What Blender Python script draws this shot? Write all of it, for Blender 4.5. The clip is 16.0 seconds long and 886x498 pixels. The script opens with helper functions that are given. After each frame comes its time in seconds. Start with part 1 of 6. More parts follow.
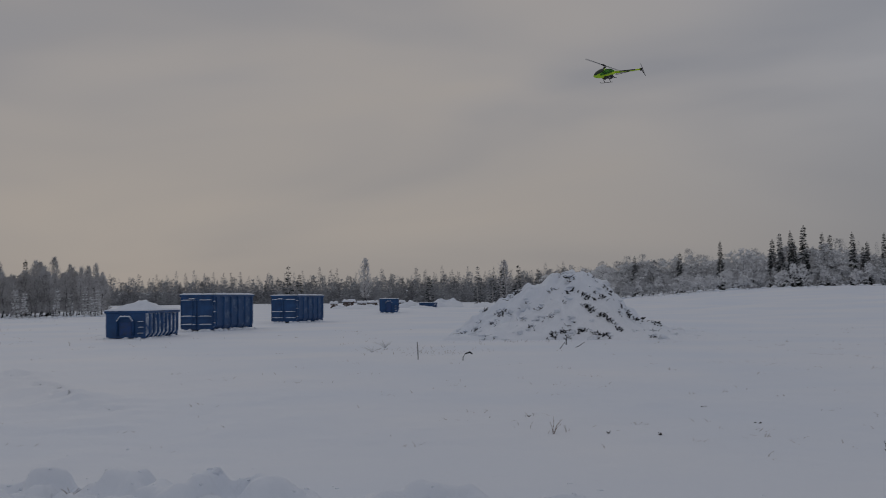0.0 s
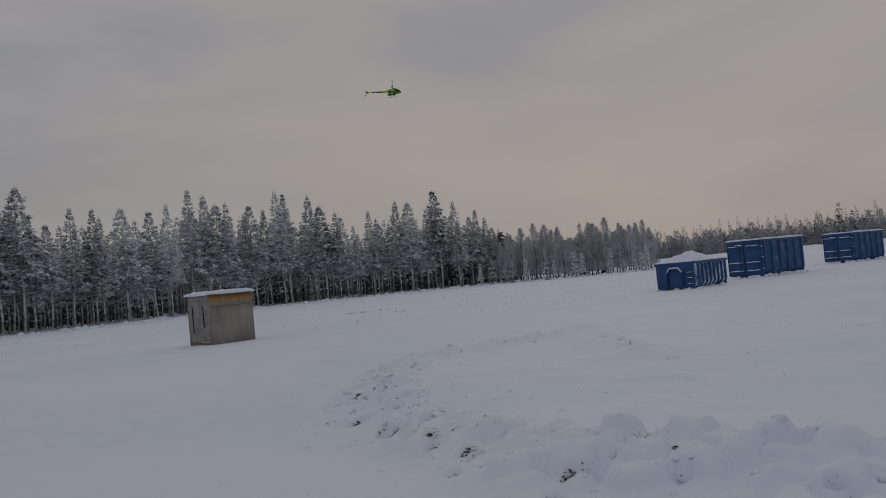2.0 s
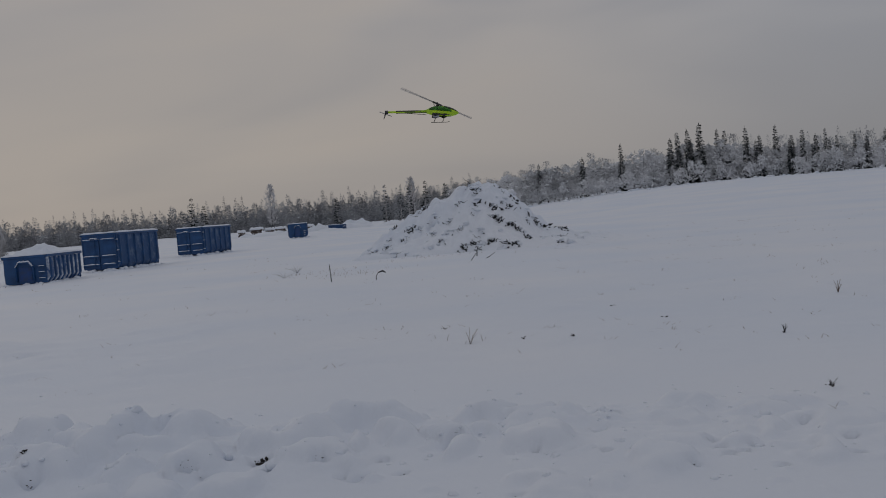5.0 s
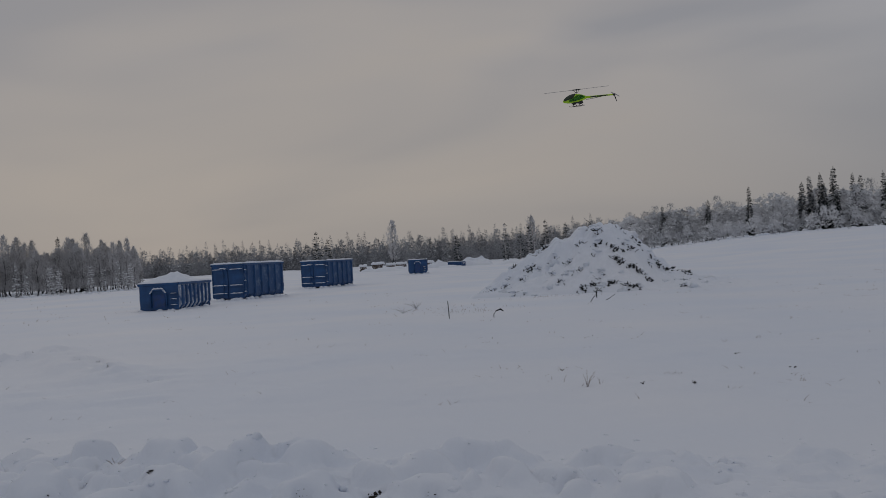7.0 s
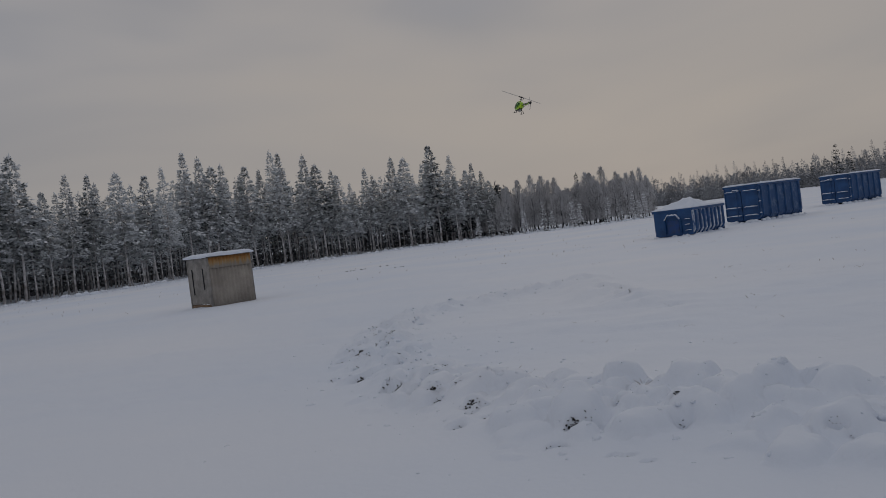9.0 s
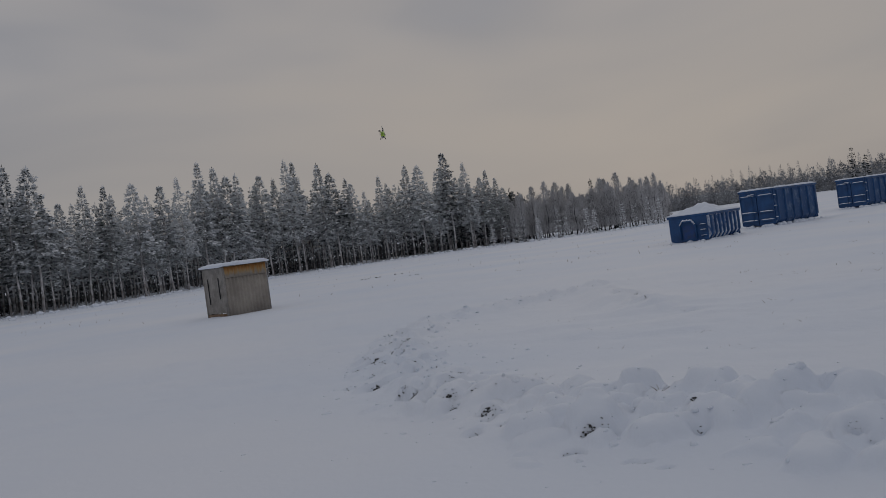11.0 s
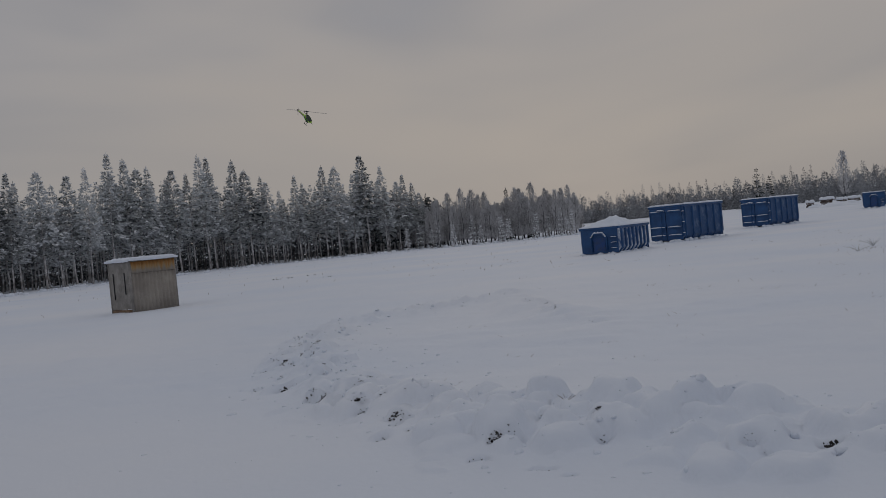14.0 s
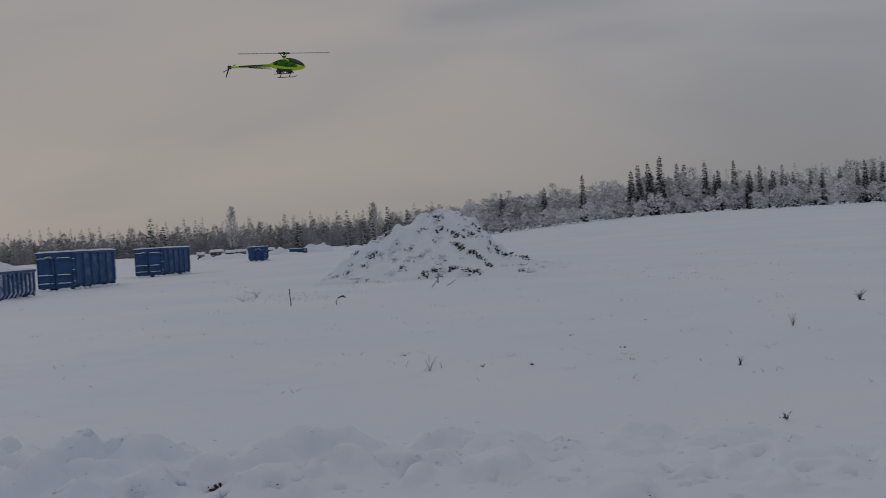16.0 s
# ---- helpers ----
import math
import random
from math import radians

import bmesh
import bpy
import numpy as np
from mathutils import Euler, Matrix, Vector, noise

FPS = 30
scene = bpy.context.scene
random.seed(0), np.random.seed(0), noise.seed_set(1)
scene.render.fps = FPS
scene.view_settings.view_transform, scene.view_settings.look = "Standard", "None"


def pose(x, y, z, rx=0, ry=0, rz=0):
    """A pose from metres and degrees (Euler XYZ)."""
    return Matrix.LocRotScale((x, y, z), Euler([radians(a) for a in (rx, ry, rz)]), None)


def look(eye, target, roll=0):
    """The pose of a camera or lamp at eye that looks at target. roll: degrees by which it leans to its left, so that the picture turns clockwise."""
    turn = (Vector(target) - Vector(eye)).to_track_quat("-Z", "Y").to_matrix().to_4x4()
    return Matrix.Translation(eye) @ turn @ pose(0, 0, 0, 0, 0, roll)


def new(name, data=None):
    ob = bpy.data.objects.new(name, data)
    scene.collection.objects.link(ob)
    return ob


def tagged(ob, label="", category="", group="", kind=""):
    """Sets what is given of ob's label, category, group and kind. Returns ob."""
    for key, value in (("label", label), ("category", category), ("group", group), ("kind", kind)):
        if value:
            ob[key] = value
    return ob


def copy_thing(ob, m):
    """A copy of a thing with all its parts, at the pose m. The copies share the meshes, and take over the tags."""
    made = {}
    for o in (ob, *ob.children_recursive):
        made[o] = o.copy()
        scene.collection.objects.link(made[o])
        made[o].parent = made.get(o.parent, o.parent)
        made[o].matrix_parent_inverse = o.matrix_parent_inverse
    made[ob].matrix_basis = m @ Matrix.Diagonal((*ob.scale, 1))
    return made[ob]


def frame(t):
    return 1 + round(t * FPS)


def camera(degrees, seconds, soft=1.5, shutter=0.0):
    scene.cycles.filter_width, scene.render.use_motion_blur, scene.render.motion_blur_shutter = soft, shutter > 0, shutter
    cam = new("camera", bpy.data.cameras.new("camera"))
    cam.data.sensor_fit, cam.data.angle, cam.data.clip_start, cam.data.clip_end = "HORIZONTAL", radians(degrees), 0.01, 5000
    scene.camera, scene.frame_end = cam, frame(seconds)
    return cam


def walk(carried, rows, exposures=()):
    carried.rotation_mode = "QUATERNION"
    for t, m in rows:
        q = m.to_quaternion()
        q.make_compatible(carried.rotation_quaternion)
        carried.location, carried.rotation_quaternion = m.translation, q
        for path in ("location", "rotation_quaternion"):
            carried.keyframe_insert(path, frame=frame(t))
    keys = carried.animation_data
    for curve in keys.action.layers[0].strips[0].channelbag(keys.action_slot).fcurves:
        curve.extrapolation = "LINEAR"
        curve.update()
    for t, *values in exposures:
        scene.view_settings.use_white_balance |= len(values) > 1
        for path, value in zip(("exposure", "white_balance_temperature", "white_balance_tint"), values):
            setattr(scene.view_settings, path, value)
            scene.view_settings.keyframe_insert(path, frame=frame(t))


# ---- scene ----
EYE = Vector((0.0, 0.0, 1.9))
cam = camera(50.0, 16.0, soft=0.75, shutter=0.06)
VIEW = [
    (0, 3.08, 3.02, -0.66),
    (0.2, 10.25, 0.87, -0.83),
    (0.5, 23.82, -1.56, -3.12),
    (1, 37.48, -0.79, -4.23),
    (1.5, 38.67, 0.57, -5.08),
    (2, 35.08, 1.65, -5.35),
    (2.5, 29.67, 2.11, -4.98),
    (3, 24.50, 1.99, -4.73),
    (3.5, 18.90, 1.10, -4.73),
    (4, 14.82, 0.16, -4.76),
    (4.5, 7.63, -1.34, -4.45),
    (4.7, 3.89, -2.21, -5.03),
    (5, -2.20, -2.20, -4.80),
    (5.4, -9.00, -1.40, -4.20),
    (5.8, -12.50, -0.80, -3.60),
    (6.2, -10.50, -0.50, -3.20),
    (6.5, -5.00, -0.30, -3.00),
    (6.8, 0.92, 0.00, -3.02),
    (7, 4.79, 0.61, -3.24),
    (7.5, 14.65, 1.01, -4.05),
    (8, 22.97, 0.85, -4.22),
    (8.5, 30.72, -0.53, -5.67),
    (9, 35.26, -1.09, -7.22),
    (9.2, 36.18, -1.06, -7.47),
    (10.25, 36.60, -0.75, -7.65),
    (11.3, 35.95, -0.45, -7.77),
    (11.5, 36.28, -0.34, -7.80),
    (12, 37.16, 0.42, -8.56),
    (12.5, 38.19, 1.46, -8.29),
    (13, 36.59, 1.28, -7.28),
    (13.5, 34.21, 0.09, -6.10),
    (14, 30.91, -0.86, -5.52),
    (14.5, 26.66, -1.69, -5.29),
    (15, 21.32, -1.72, -4.91),
    (15.5, 12.28, -2.16, -5.09),
    (15.7, 6.23, -1.92, -4.37),
    (16, -4.64, -0.76, -3.51),
]


def aim(yaw, pitch, roll):
    """A camera pose at the eye: yaw to the left, pitch up, roll to its left, in degrees."""
    y, p = radians(yaw), radians(pitch)
    way = Vector((-math.sin(y) * math.cos(p), math.cos(y) * math.cos(p), math.sin(p)))
    return look(EYE, EYE + way, roll)


walk(cam, [(t, aim(y, p, r)) for t, y, p, r in VIEW], ((0.0, -0.06), (0.5, -0.10), (1.0, -0.09), (1.8, -0.01), (16.0, 0.0)))

# ---- light: overcast winter sky, low warm sun behind thin cloud ----
SUN_WAY = Vector((-math.sin(radians(24)) * math.cos(radians(13)), math.cos(radians(24)) * math.cos(radians(13)), math.sin(radians(13))))
world = bpy.data.worlds.new("overcast_sky")
scene.world = world
world.use_nodes = True
wn, wl = world.node_tree.nodes, world.node_tree.links
wn.clear()


def wnode(kind, **sets):
    n = wn.new(kind)
    for k, v in sets.items():
        n.inputs[k].default_value = v
    return n


w_out = wn.new("ShaderNodeOutputWorld")
w_bg = wnode("ShaderNodeBackground", Strength=1.0)
w_tc = wn.new("ShaderNodeTexCoord")
w_map = wnode("ShaderNodeMapping", Scale=(1.3, 1.3, 5.0), Rotation=(0.16, -0.10, 0.3))
w_noise = wnode("ShaderNodeTexNoise", Scale=1.5, Detail=3.0, Roughness=0.45, Distortion=0.5)
w_ramp = wn.new("ShaderNodeValToRGB")
w_ramp.color_ramp.elements[0].position, w_ramp.color_ramp.elements[0].color = 0.36, (0.230, 0.242, 0.277, 1)
w_ramp.color_ramp.elements[1].position, w_ramp.color_ramp.elements[1].color = 0.64, (0.338, 0.338, 0.358, 1)
w_sep = wn.new("ShaderNodeSeparateXYZ")
w_low = wn.new("ShaderNodeMapRange")
w_low.inputs["From Min"].default_value, w_low.inputs["From Max"].default_value = 0.0, 0.22
w_low.inputs["To Min"].default_value, w_low.inputs["To Max"].default_value = 0.95, 0.0
w_mix = wn.new("ShaderNodeMix")
w_mix.data_type = "RGBA"
w_mix.inputs[7].default_value = (0.210, 0.207, 0.212, 1)
# brighter, warmer cloud round the hidden sun
w_dot = wn.new("ShaderNodeVectorMath")
w_dot.operation = "DOT_PRODUCT"
w_dot.inputs[1].default_value = SUN_WAY
w_near = wn.new("ShaderNodeMapRange")
w_near.interpolation_type = "SMOOTHSTEP"
w_near.inputs["From Min"].default_value, w_near.inputs["From Max"].default_value = 0.62, 1.0
w_part = wn.new("ShaderNodeMath")
w_part.operation = "MULTIPLY"
w_half = wn.new("ShaderNodeMapRange")
w_half.inputs["From Min"].default_value, w_half.inputs["From Max"].default_value = 0.25, 0.75
w_half.inputs["To Min"].default_value, w_half.inputs["To Max"].default_value = 0.20, 1.1
w_warm = wn.new("ShaderNodeMix")
w_warm.data_type = "RGBA"
w_warm.inputs[7].default_value = (0.345, 0.314, 0.290, 1)
w_sky = wn.new("ShaderNodeTexSky")
w_sky.sky_type, w_sky.sun_disc = "NISHITA", False
w_sky.sun_elevation, w_sky.sun_rotation = radians(13), radians(-24)
w_veil = wn.new("ShaderNodeMix")
w_veil.data_type = "RGBA"
w_veil.inputs[0].default_value = 0.0006
wl.new(w_tc.outputs["Generated"], w_map.inputs["Vector"])
wl.new(w_map.outputs["Vector"], w_noise.inputs["Vector"])
wl.new(w_noise.outputs["Fac"], w_ramp.inputs["Fac"])
wl.new(w_tc.outputs["Generated"], w_sep.inputs[0])
wl.new(w_sep.outputs["Z"], w_low.inputs["Value"])
wl.new(w_low.outputs["Result"], w_mix.inputs[0])
wl.new(w_ramp.outputs["Color"], w_mix.inputs[6])
wl.new(w_tc.outputs["Generated"], w_dot.inputs[0])
wl.new(w_dot.outputs["Value"], w_near.inputs["Value"])
wl.new(w_noise.outputs["Fac"], w_half.inputs["Value"])
wl.new(w_near.outputs["Result"], w_part.inputs[0])
wl.new(w_half.outputs["Result"], w_part.inputs[1])
wl.new(w_part.outputs[0], w_warm.inputs[0])
wl.new(w_mix.outputs[2], w_warm.inputs[6])
wl.new(w_warm.outputs[2], w_veil.inputs[6])
wl.new(w_sky.outputs["Color"], w_veil.inputs[7])
# an overcast sky brightens towards the zenith
w_high = wn.new("ShaderNodeMapRange")
w_high.interpolation_type = "SMOOTHSTEP"
w_high.inputs["From Min"].default_value, w_high.inputs["From Max"].default_value = 0.25, 1.0
w_high.inputs["To Min"].default_value, w_high.inputs["To Max"].default_value = 1.0, 1.20
wl.new(w_sep.outputs["Z"], w_high.inputs["Value"])
wl.new(w_high.outputs["Result"], w_bg.inputs["Strength"])
wl.new(w_veil.outputs[2], w_bg.inputs["Color"])
wl.new(w_bg.outputs[0], w_out.inputs[0])

sun_lamp = bpy.data.lights.new("sun", "SUN")
sun_lamp.energy, sun_lamp.angle, sun_lamp.color = 0.15, radians(25), (1.0, 0.9, 0.78)
sun = new("sun", sun_lamp)
sun.matrix_world = look(SUN_WAY * 60, (0, 0, 0))


# ---- materials ----
def material(name):
    m = bpy.data.materials.new(name)
    m.use_nodes = True
    return m, m.node_tree.nodes, m.node_tree.links, m.node_tree.nodes["Principled BSDF"]


def mottled(name, a, b, scale=8.0, rough=0.6, metal=0.0, bump=0.15, fine=60.0, object_space=True, detail=4.0, low=0.35, high=0.65):
    """A surface of two tones mixed by noise at two scales, with fine relief."""
    m, n, l, p = material(name)
    tc = n.new("ShaderNodeTexCoord")
    big, small = n.new("ShaderNodeTexNoise"), n.new("ShaderNodeTexNoise")
    big.inputs["Scale"].default_value, big.inputs["Detail"].default_value = scale, detail
    small.inputs["Scale"].default_value, small.inputs["Detail"].default_value = fine, 3.0
    ramp = n.new("ShaderNodeValToRGB")
    ramp.color_ramp.elements[0].position, ramp.color_ramp.elements[0].color = low, (*a, 1)
    ramp.color_ramp.elements[1].position, ramp.color_ramp.elements[1].color = high, (*b, 1)
    add = n.new("ShaderNodeMath")
    add.operation, add.inputs[1].default_value = "MULTIPLY_ADD", 0.25
    src = tc.outputs["Object" if object_space else "Generated"]
    l.new(src, big.inputs["Vector"])
    l.new(src, small.inputs["Vector"])
    l.new(small.outputs["Fac"], add.inputs[0])
    l.new(big.outputs["Fac"], add.inputs[2])
    sub = n.new("ShaderNodeMath")
    sub.operation, sub.inputs[1].default_value = "SUBTRACT", 0.125
    l.new(add.outputs[0], sub.inputs[0])
    l.new(sub.outputs[0], ramp.inputs["Fac"])
    l.new(ramp.outputs["Color"], p.inputs["Base Color"])
    bp = n.new("ShaderNodeBump")
    bp.inputs["Strength"].default_value, bp.inputs["Distance"].default_value = bump, 0.02
    l.new(small.outputs["Fac"], bp.inputs["Height"])
    l.new(bp.outputs["Normal"], p.inputs["Normal"])
    p.inputs["Roughness"].default_value, p.inputs["Metallic"].default_value = rough, metal
    return m


def snow_material():
    m, n, l, p = material("snow")
    tc = n.new("ShaderNodeTexCoord")
    a, b, c = (n.new("ShaderNodeTexNoise") for _ in range(3))
    for node, s, d in ((a, 0.12, 3.0), (b, 1.6, 4.0), (c, 14.0, 3.0)):
        node.inputs["Scale"].default_value, node.inputs["Detail"].default_value = s, d
        l.new(tc.outputs["Object"], node.inputs["Vector"])
    ramp = n.new("ShaderNodeValToRGB")
    ramp.color_ramp.elements[0].position, ramp.color_ramp.elements[0].color = 0.32, (0.71, 0.765, 0.855, 1)
    ramp.color_ramp.elements[1].position, ramp.color_ramp.elements[1].color = 0.68, (0.79, 0.815, 0.865, 1)
    l.new(a.outputs["Fac"], ramp.inputs["Fac"])
    l.new(ramp.outputs["Color"], p.inputs["Base Color"])
    mixed = n.new("ShaderNodeMath")
    mixed.operation, mixed.inputs[1].default_value = "MULTIPLY_ADD", 0.22
    l.new(c.outputs["Fac"], mixed.inputs[0])
    l.new(b.outputs["Fac"], mixed.inputs[2])
    bp = n.new("ShaderNodeBump")
    bp.inputs["Strength"].default_value, bp.inputs["Distance"].default_value = 0.35, 0.08
    l.new(mixed.outputs[0], bp.inputs["Height"])
    l.new(bp.outputs["Normal"], p.inputs["Normal"])
    p.inputs["Roughness"].default_value = 0.75
    p.inputs["Specular IOR Level"].default_value = 0.25
    return m


def frosted(name, dark, mid, frost, share=0.5, island=0.36, clump=1.9):
    """Foliage in which each spray is bare, rimed or snow-laden, by chance."""
    m, n, l, p = material(name)
    geo = n.new("ShaderNodeNewGeometry")
    info = n.new("ShaderNodeObjectInfo")
    tc = n.new("ShaderNodeTexCoord")
    tex = n.new("ShaderNodeTexNoise")
    tex.inputs["Scale"].default_value = clump
    l.new(tc.outputs["Object"], tex.inputs["Vector"])
    s1 = n.new("ShaderNodeMath")
    s1.operation, s1.inputs[1].default_value = "MULTIPLY_ADD", 1.05
    l.new(tex.outputs["Fac"], s1.inputs[0])
    s0 = n.new("ShaderNodeMath")
    s0.operation, s0.inputs[1].default_value = "MULTIPLY", island
    l.new(geo.outputs["Random Per Island"], s0.inputs[0])
    l.new(s0.outputs[0], s1.inputs[2])
    s2 = n.new("ShaderNodeMath")
    s2.operation, s2.inputs[1].default_value = "MULTIPLY_ADD", 0.26
    l.new(info.outputs["Random"], s2.inputs[0])
    l.new(s1.outputs[0], s2.inputs[2])
    ramp = n.new("ShaderNodeValToRGB")
    e = ramp.color_ramp.elements
    share += island / 2
    e[0].position, e[0].color = share - 0.14, (*dark, 1)
    e[1].position, e[1].color = share + 0.15, (*frost, 1)
    k = e.new(share)
    k.color = (*mid, 1)
    l.new(s2.outputs[0], ramp.inputs["Fac"])
    l.new(ramp.outputs["Color"], p.inputs["Base Color"])
    p.inputs["Roughness"].default_value = 0.85
    p.inputs["Specular IOR Level"].default_value = 0.1
    return m


M_SNOW = snow_material()
M_PINE = frosted("pine_needles", (0.038, 0.046, 0.045), (0.25, 0.268, 0.272), (0.66, 0.68, 0.695), 0.54, 0.30, 1.1)
M_PINE_SNOW = frosted("snow_on_pine_boughs", (0.50, 0.52, 0.535), (0.74, 0.755, 0.77), (0.88, 0.89, 0.90), 0.50)
# Pine foliage with the wood's inner shade put into a darker colour.
M_DEEP = frosted("shaded_pine_foliage", (0.03, 0.035, 0.035), (0.07, 0.076, 0.078), (0.22, 0.228, 0.235), 0.66)
M_SPRUCE = frosted("spruce_foliage", (0.022, 0.029, 0.027), (0.060, 0.071, 0.071), (0.46, 0.48, 0.50), 0.78)
M_YOUNG = frosted("young_spruce_foliage", (0.05, 0.058, 0.056), (0.36, 0.37, 0.38), (0.82, 0.83, 0.85), 0.52)
M_RIME = frosted("rimed_twigs", (0.20, 0.205, 0.215), (0.50, 0.507, 0.525), (0.78, 0.787, 0.805), 0.46, 0.3, 0.9)
# Rimed twigs, with aerial haze lightening the colour as well.
M_BIRCH = frosted("hazed_bare_twigs", (0.25, 0.244, 0.245), (0.39, 0.385, 0.39), (0.58, 0.576, 0.585), 0.50, 0.24, 0.5)
# Frosted foliage paled further: the haze of distance is put into the colour.
M_FAR = frosted("hazed_far_wood_foliage", (0.19, 0.196, 0.208), (0.285, 0.293, 0.308), (0.41, 0.42, 0.436), 0.50, 0.08, 0.16)
M_BARK = mottled("pine_bark", (0.24, 0.215, 0.20), (0.74, 0.72, 0.72), 1.2, 0.9, bump=0.5, fine=9.0)
# Pine bark darkened in colour for the shade under the crowns.
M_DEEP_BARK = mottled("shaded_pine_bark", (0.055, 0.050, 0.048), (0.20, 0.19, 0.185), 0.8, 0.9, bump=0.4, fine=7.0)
M_TWIG = mottled("dark_twig", (0.012, 0.0135, 0.016), (0.034, 0.036, 0.040), 3.0, 0.9)
M_STRAW = mottled("dry_stem", (0.16, 0.12, 0.10), (0.34, 0.27, 0.23), 4.0, 0.85)
# Soil colour that also stands in for shade in the bank's gaps.
M_SOIL_SHADE = mottled("frozen_soil_and_shade", (0.022, 0.02, 0.02), (0.06, 0.055, 0.052), 9.0, 0.95, bump=0.6)
M_BLUE = mottled("blue_container_paint", (0.006, 0.047, 0.145), (0.013, 0.078, 0.225), 1.6, 0.5, bump=0.1, fine=22.0)
M_BLUE_WORN = mottled("worn_blue_paint", (0.03, 0.06, 0.14), (0.012, 0.060, 0.22), 3.5, 0.6, bump=0.2, fine=30.0)
M_BLUE_FROST = mottled("snow_streaked_blue_paint", (0.014, 0.07, 0.21), (0.72, 0.76, 0.82), 2.4, 0.6, bump=0.2, fine=6.0, low=0.38, high=0.62)
M_BLUE_DUSTED = mottled("snow_dusted_blue_paint", (0.008, 0.058, 0.175), (0.15, 0.21, 0.31), 1.5, 0.55, bump=0.15, fine=6.0, low=0.50, high=0.84)
M_GREY_BOARD = mottled("weathered_board", (0.21, 0.195, 0.18), (0.33, 0.31, 0.285), 3.0, 0.85, bump=0.4, fine=24.0)
M_METAL_SHEET = mottled("weathered_corrugated_sheet", (0.27, 0.24, 0.21), (0.40, 0.36, 0.315), 1.4, 0.75, metal=0.0, bump=0.2, fine=20.0)


def rust_material():
    """Grey sheet on which rust runs down from the top edge in uneven streaks."""
    m, n, l, p = material("rust_streaked_sheet")
    tc = n.new("ShaderNodeTexCoord")
    mp = n.new("ShaderNodeMapping")
    mp.inputs["Scale"].default_value = (9.0, 9.0, 1.1)
    streak, grain = n.new("ShaderNodeTexNoise"), n.new("ShaderNodeTexNoise")
    streak.inputs["Scale"].default_value, streak.inputs["Detail"].default_value = 1.0, 4.0
    grain.inputs["Scale"].default_value = 26.0
    sep = n.new("ShaderNodeSeparateXYZ")
    fall = n.new("ShaderNodeMapRange")
    fall.inputs["From Min"].default_value, fall.inputs["From Max"].default_value = 1.60, 2.02
    fall.inputs["To Min"].default_value, fall.inputs["To Max"].default_value = -0.10, 0.62
    total = n.new("ShaderNodeMath")
    total.operation = "ADD"
    ramp = n.new("ShaderNodeValToRGB")
    e = ramp.color_ramp.elements
    e[0].position, e[0].color = 0.50, (0.31, 0.275, 0.235, 1)
    e[1].position, e[1].color = 1.02, (0.33, 0.155, 0.045, 1)
    k = e.new(0.74)
    k.color = (0.36, 0.24, 0.115, 1)
    bp = n.new("ShaderNodeBump")
    bp.inputs["Strength"].default_value, bp.inputs["Distance"].default_value = 0.3, 0.01
    l.new(tc.outputs["Object"], mp.inputs["Vector"])
    l.new(mp.outputs["Vector"], streak.inputs["Vector"])
    l.new(tc.outputs["Object"], grain.inputs["Vector"])
    l.new(tc.outputs["Object"], sep.inputs[0])
    l.new(sep.outputs["Z"], fall.inputs["Value"])
    l.new(fall.outputs["Result"], total.inputs[0])
    l.new(streak.outputs["Fac"], total.inputs[1])
    l.new(total.outputs[0], ramp.inputs["Fac"])
    l.new(ramp.outputs["Color"], p.inputs["Base Color"])
    l.new(grain.outputs["Fac"], bp.inputs["Height"])
    l.new(bp.outputs["Normal"], p.inputs["Normal"])
    p.inputs["Roughness"].default_value = 0.85
    return m


M_RUST = rust_material()
M_PLANK = mottled("brown_plank", (0.14, 0.085, 0.05), (0.24, 0.16, 0.10), 5.0, 0.85, bump=0.3)
M_LOG = mottled("brown_timber", (0.055, 0.040, 0.034), (0.15, 0.115, 0.10), 1.5, 0.9)
M_LIME = mottled("lime_green_gloss", (0.34, 0.60, 0.012), (0.52, 0.78, 0.015), 3.0, 0.3, bump=0.0, low=0.45, high=0.55)
M_GREEN = mottled("mid_green_gloss", (0.015, 0.13, 0.015), (0.09, 0.40, 0.02), 11.0, 0.3, bump=0.0)
M_BLACK = mottled("black_carbon", (0.012, 0.012, 0.013), (0.03, 0.03, 0.032), 20.0, 0.4, bump=0.05)
M_SCREEN = mottled("dark_tinted_canopy", (0.010, 0.020, 0.010), (0.020, 0.045, 0.016), 4.0, 0.12, bump=0.0)
M_STEEL = mottled("bare_metal", (0.30, 0.30, 0.31), (0.45, 0.45, 0.46), 15.0, 0.35, metal=0.8, bump=0.0)
M_GREYBLADE = mottled("grey_rotor_blade", (0.28, 0.275, 0.275), (0.38, 0.37, 0.37), 6.0, 0.4, bump=0.0)


# ---- building helpers ----
def part(name, bm, mat, parent=None, label=""):
    """One mesh object out of a bmesh, under a thing or a part."""
    me = bpy.data.meshes.new(name)
    bm.to_mesh(me)
    bm.free()
    me.materials.append(mat)
    ob = new(name, me)
    ob.parent = parent
    return tagged(ob, label) if label else ob


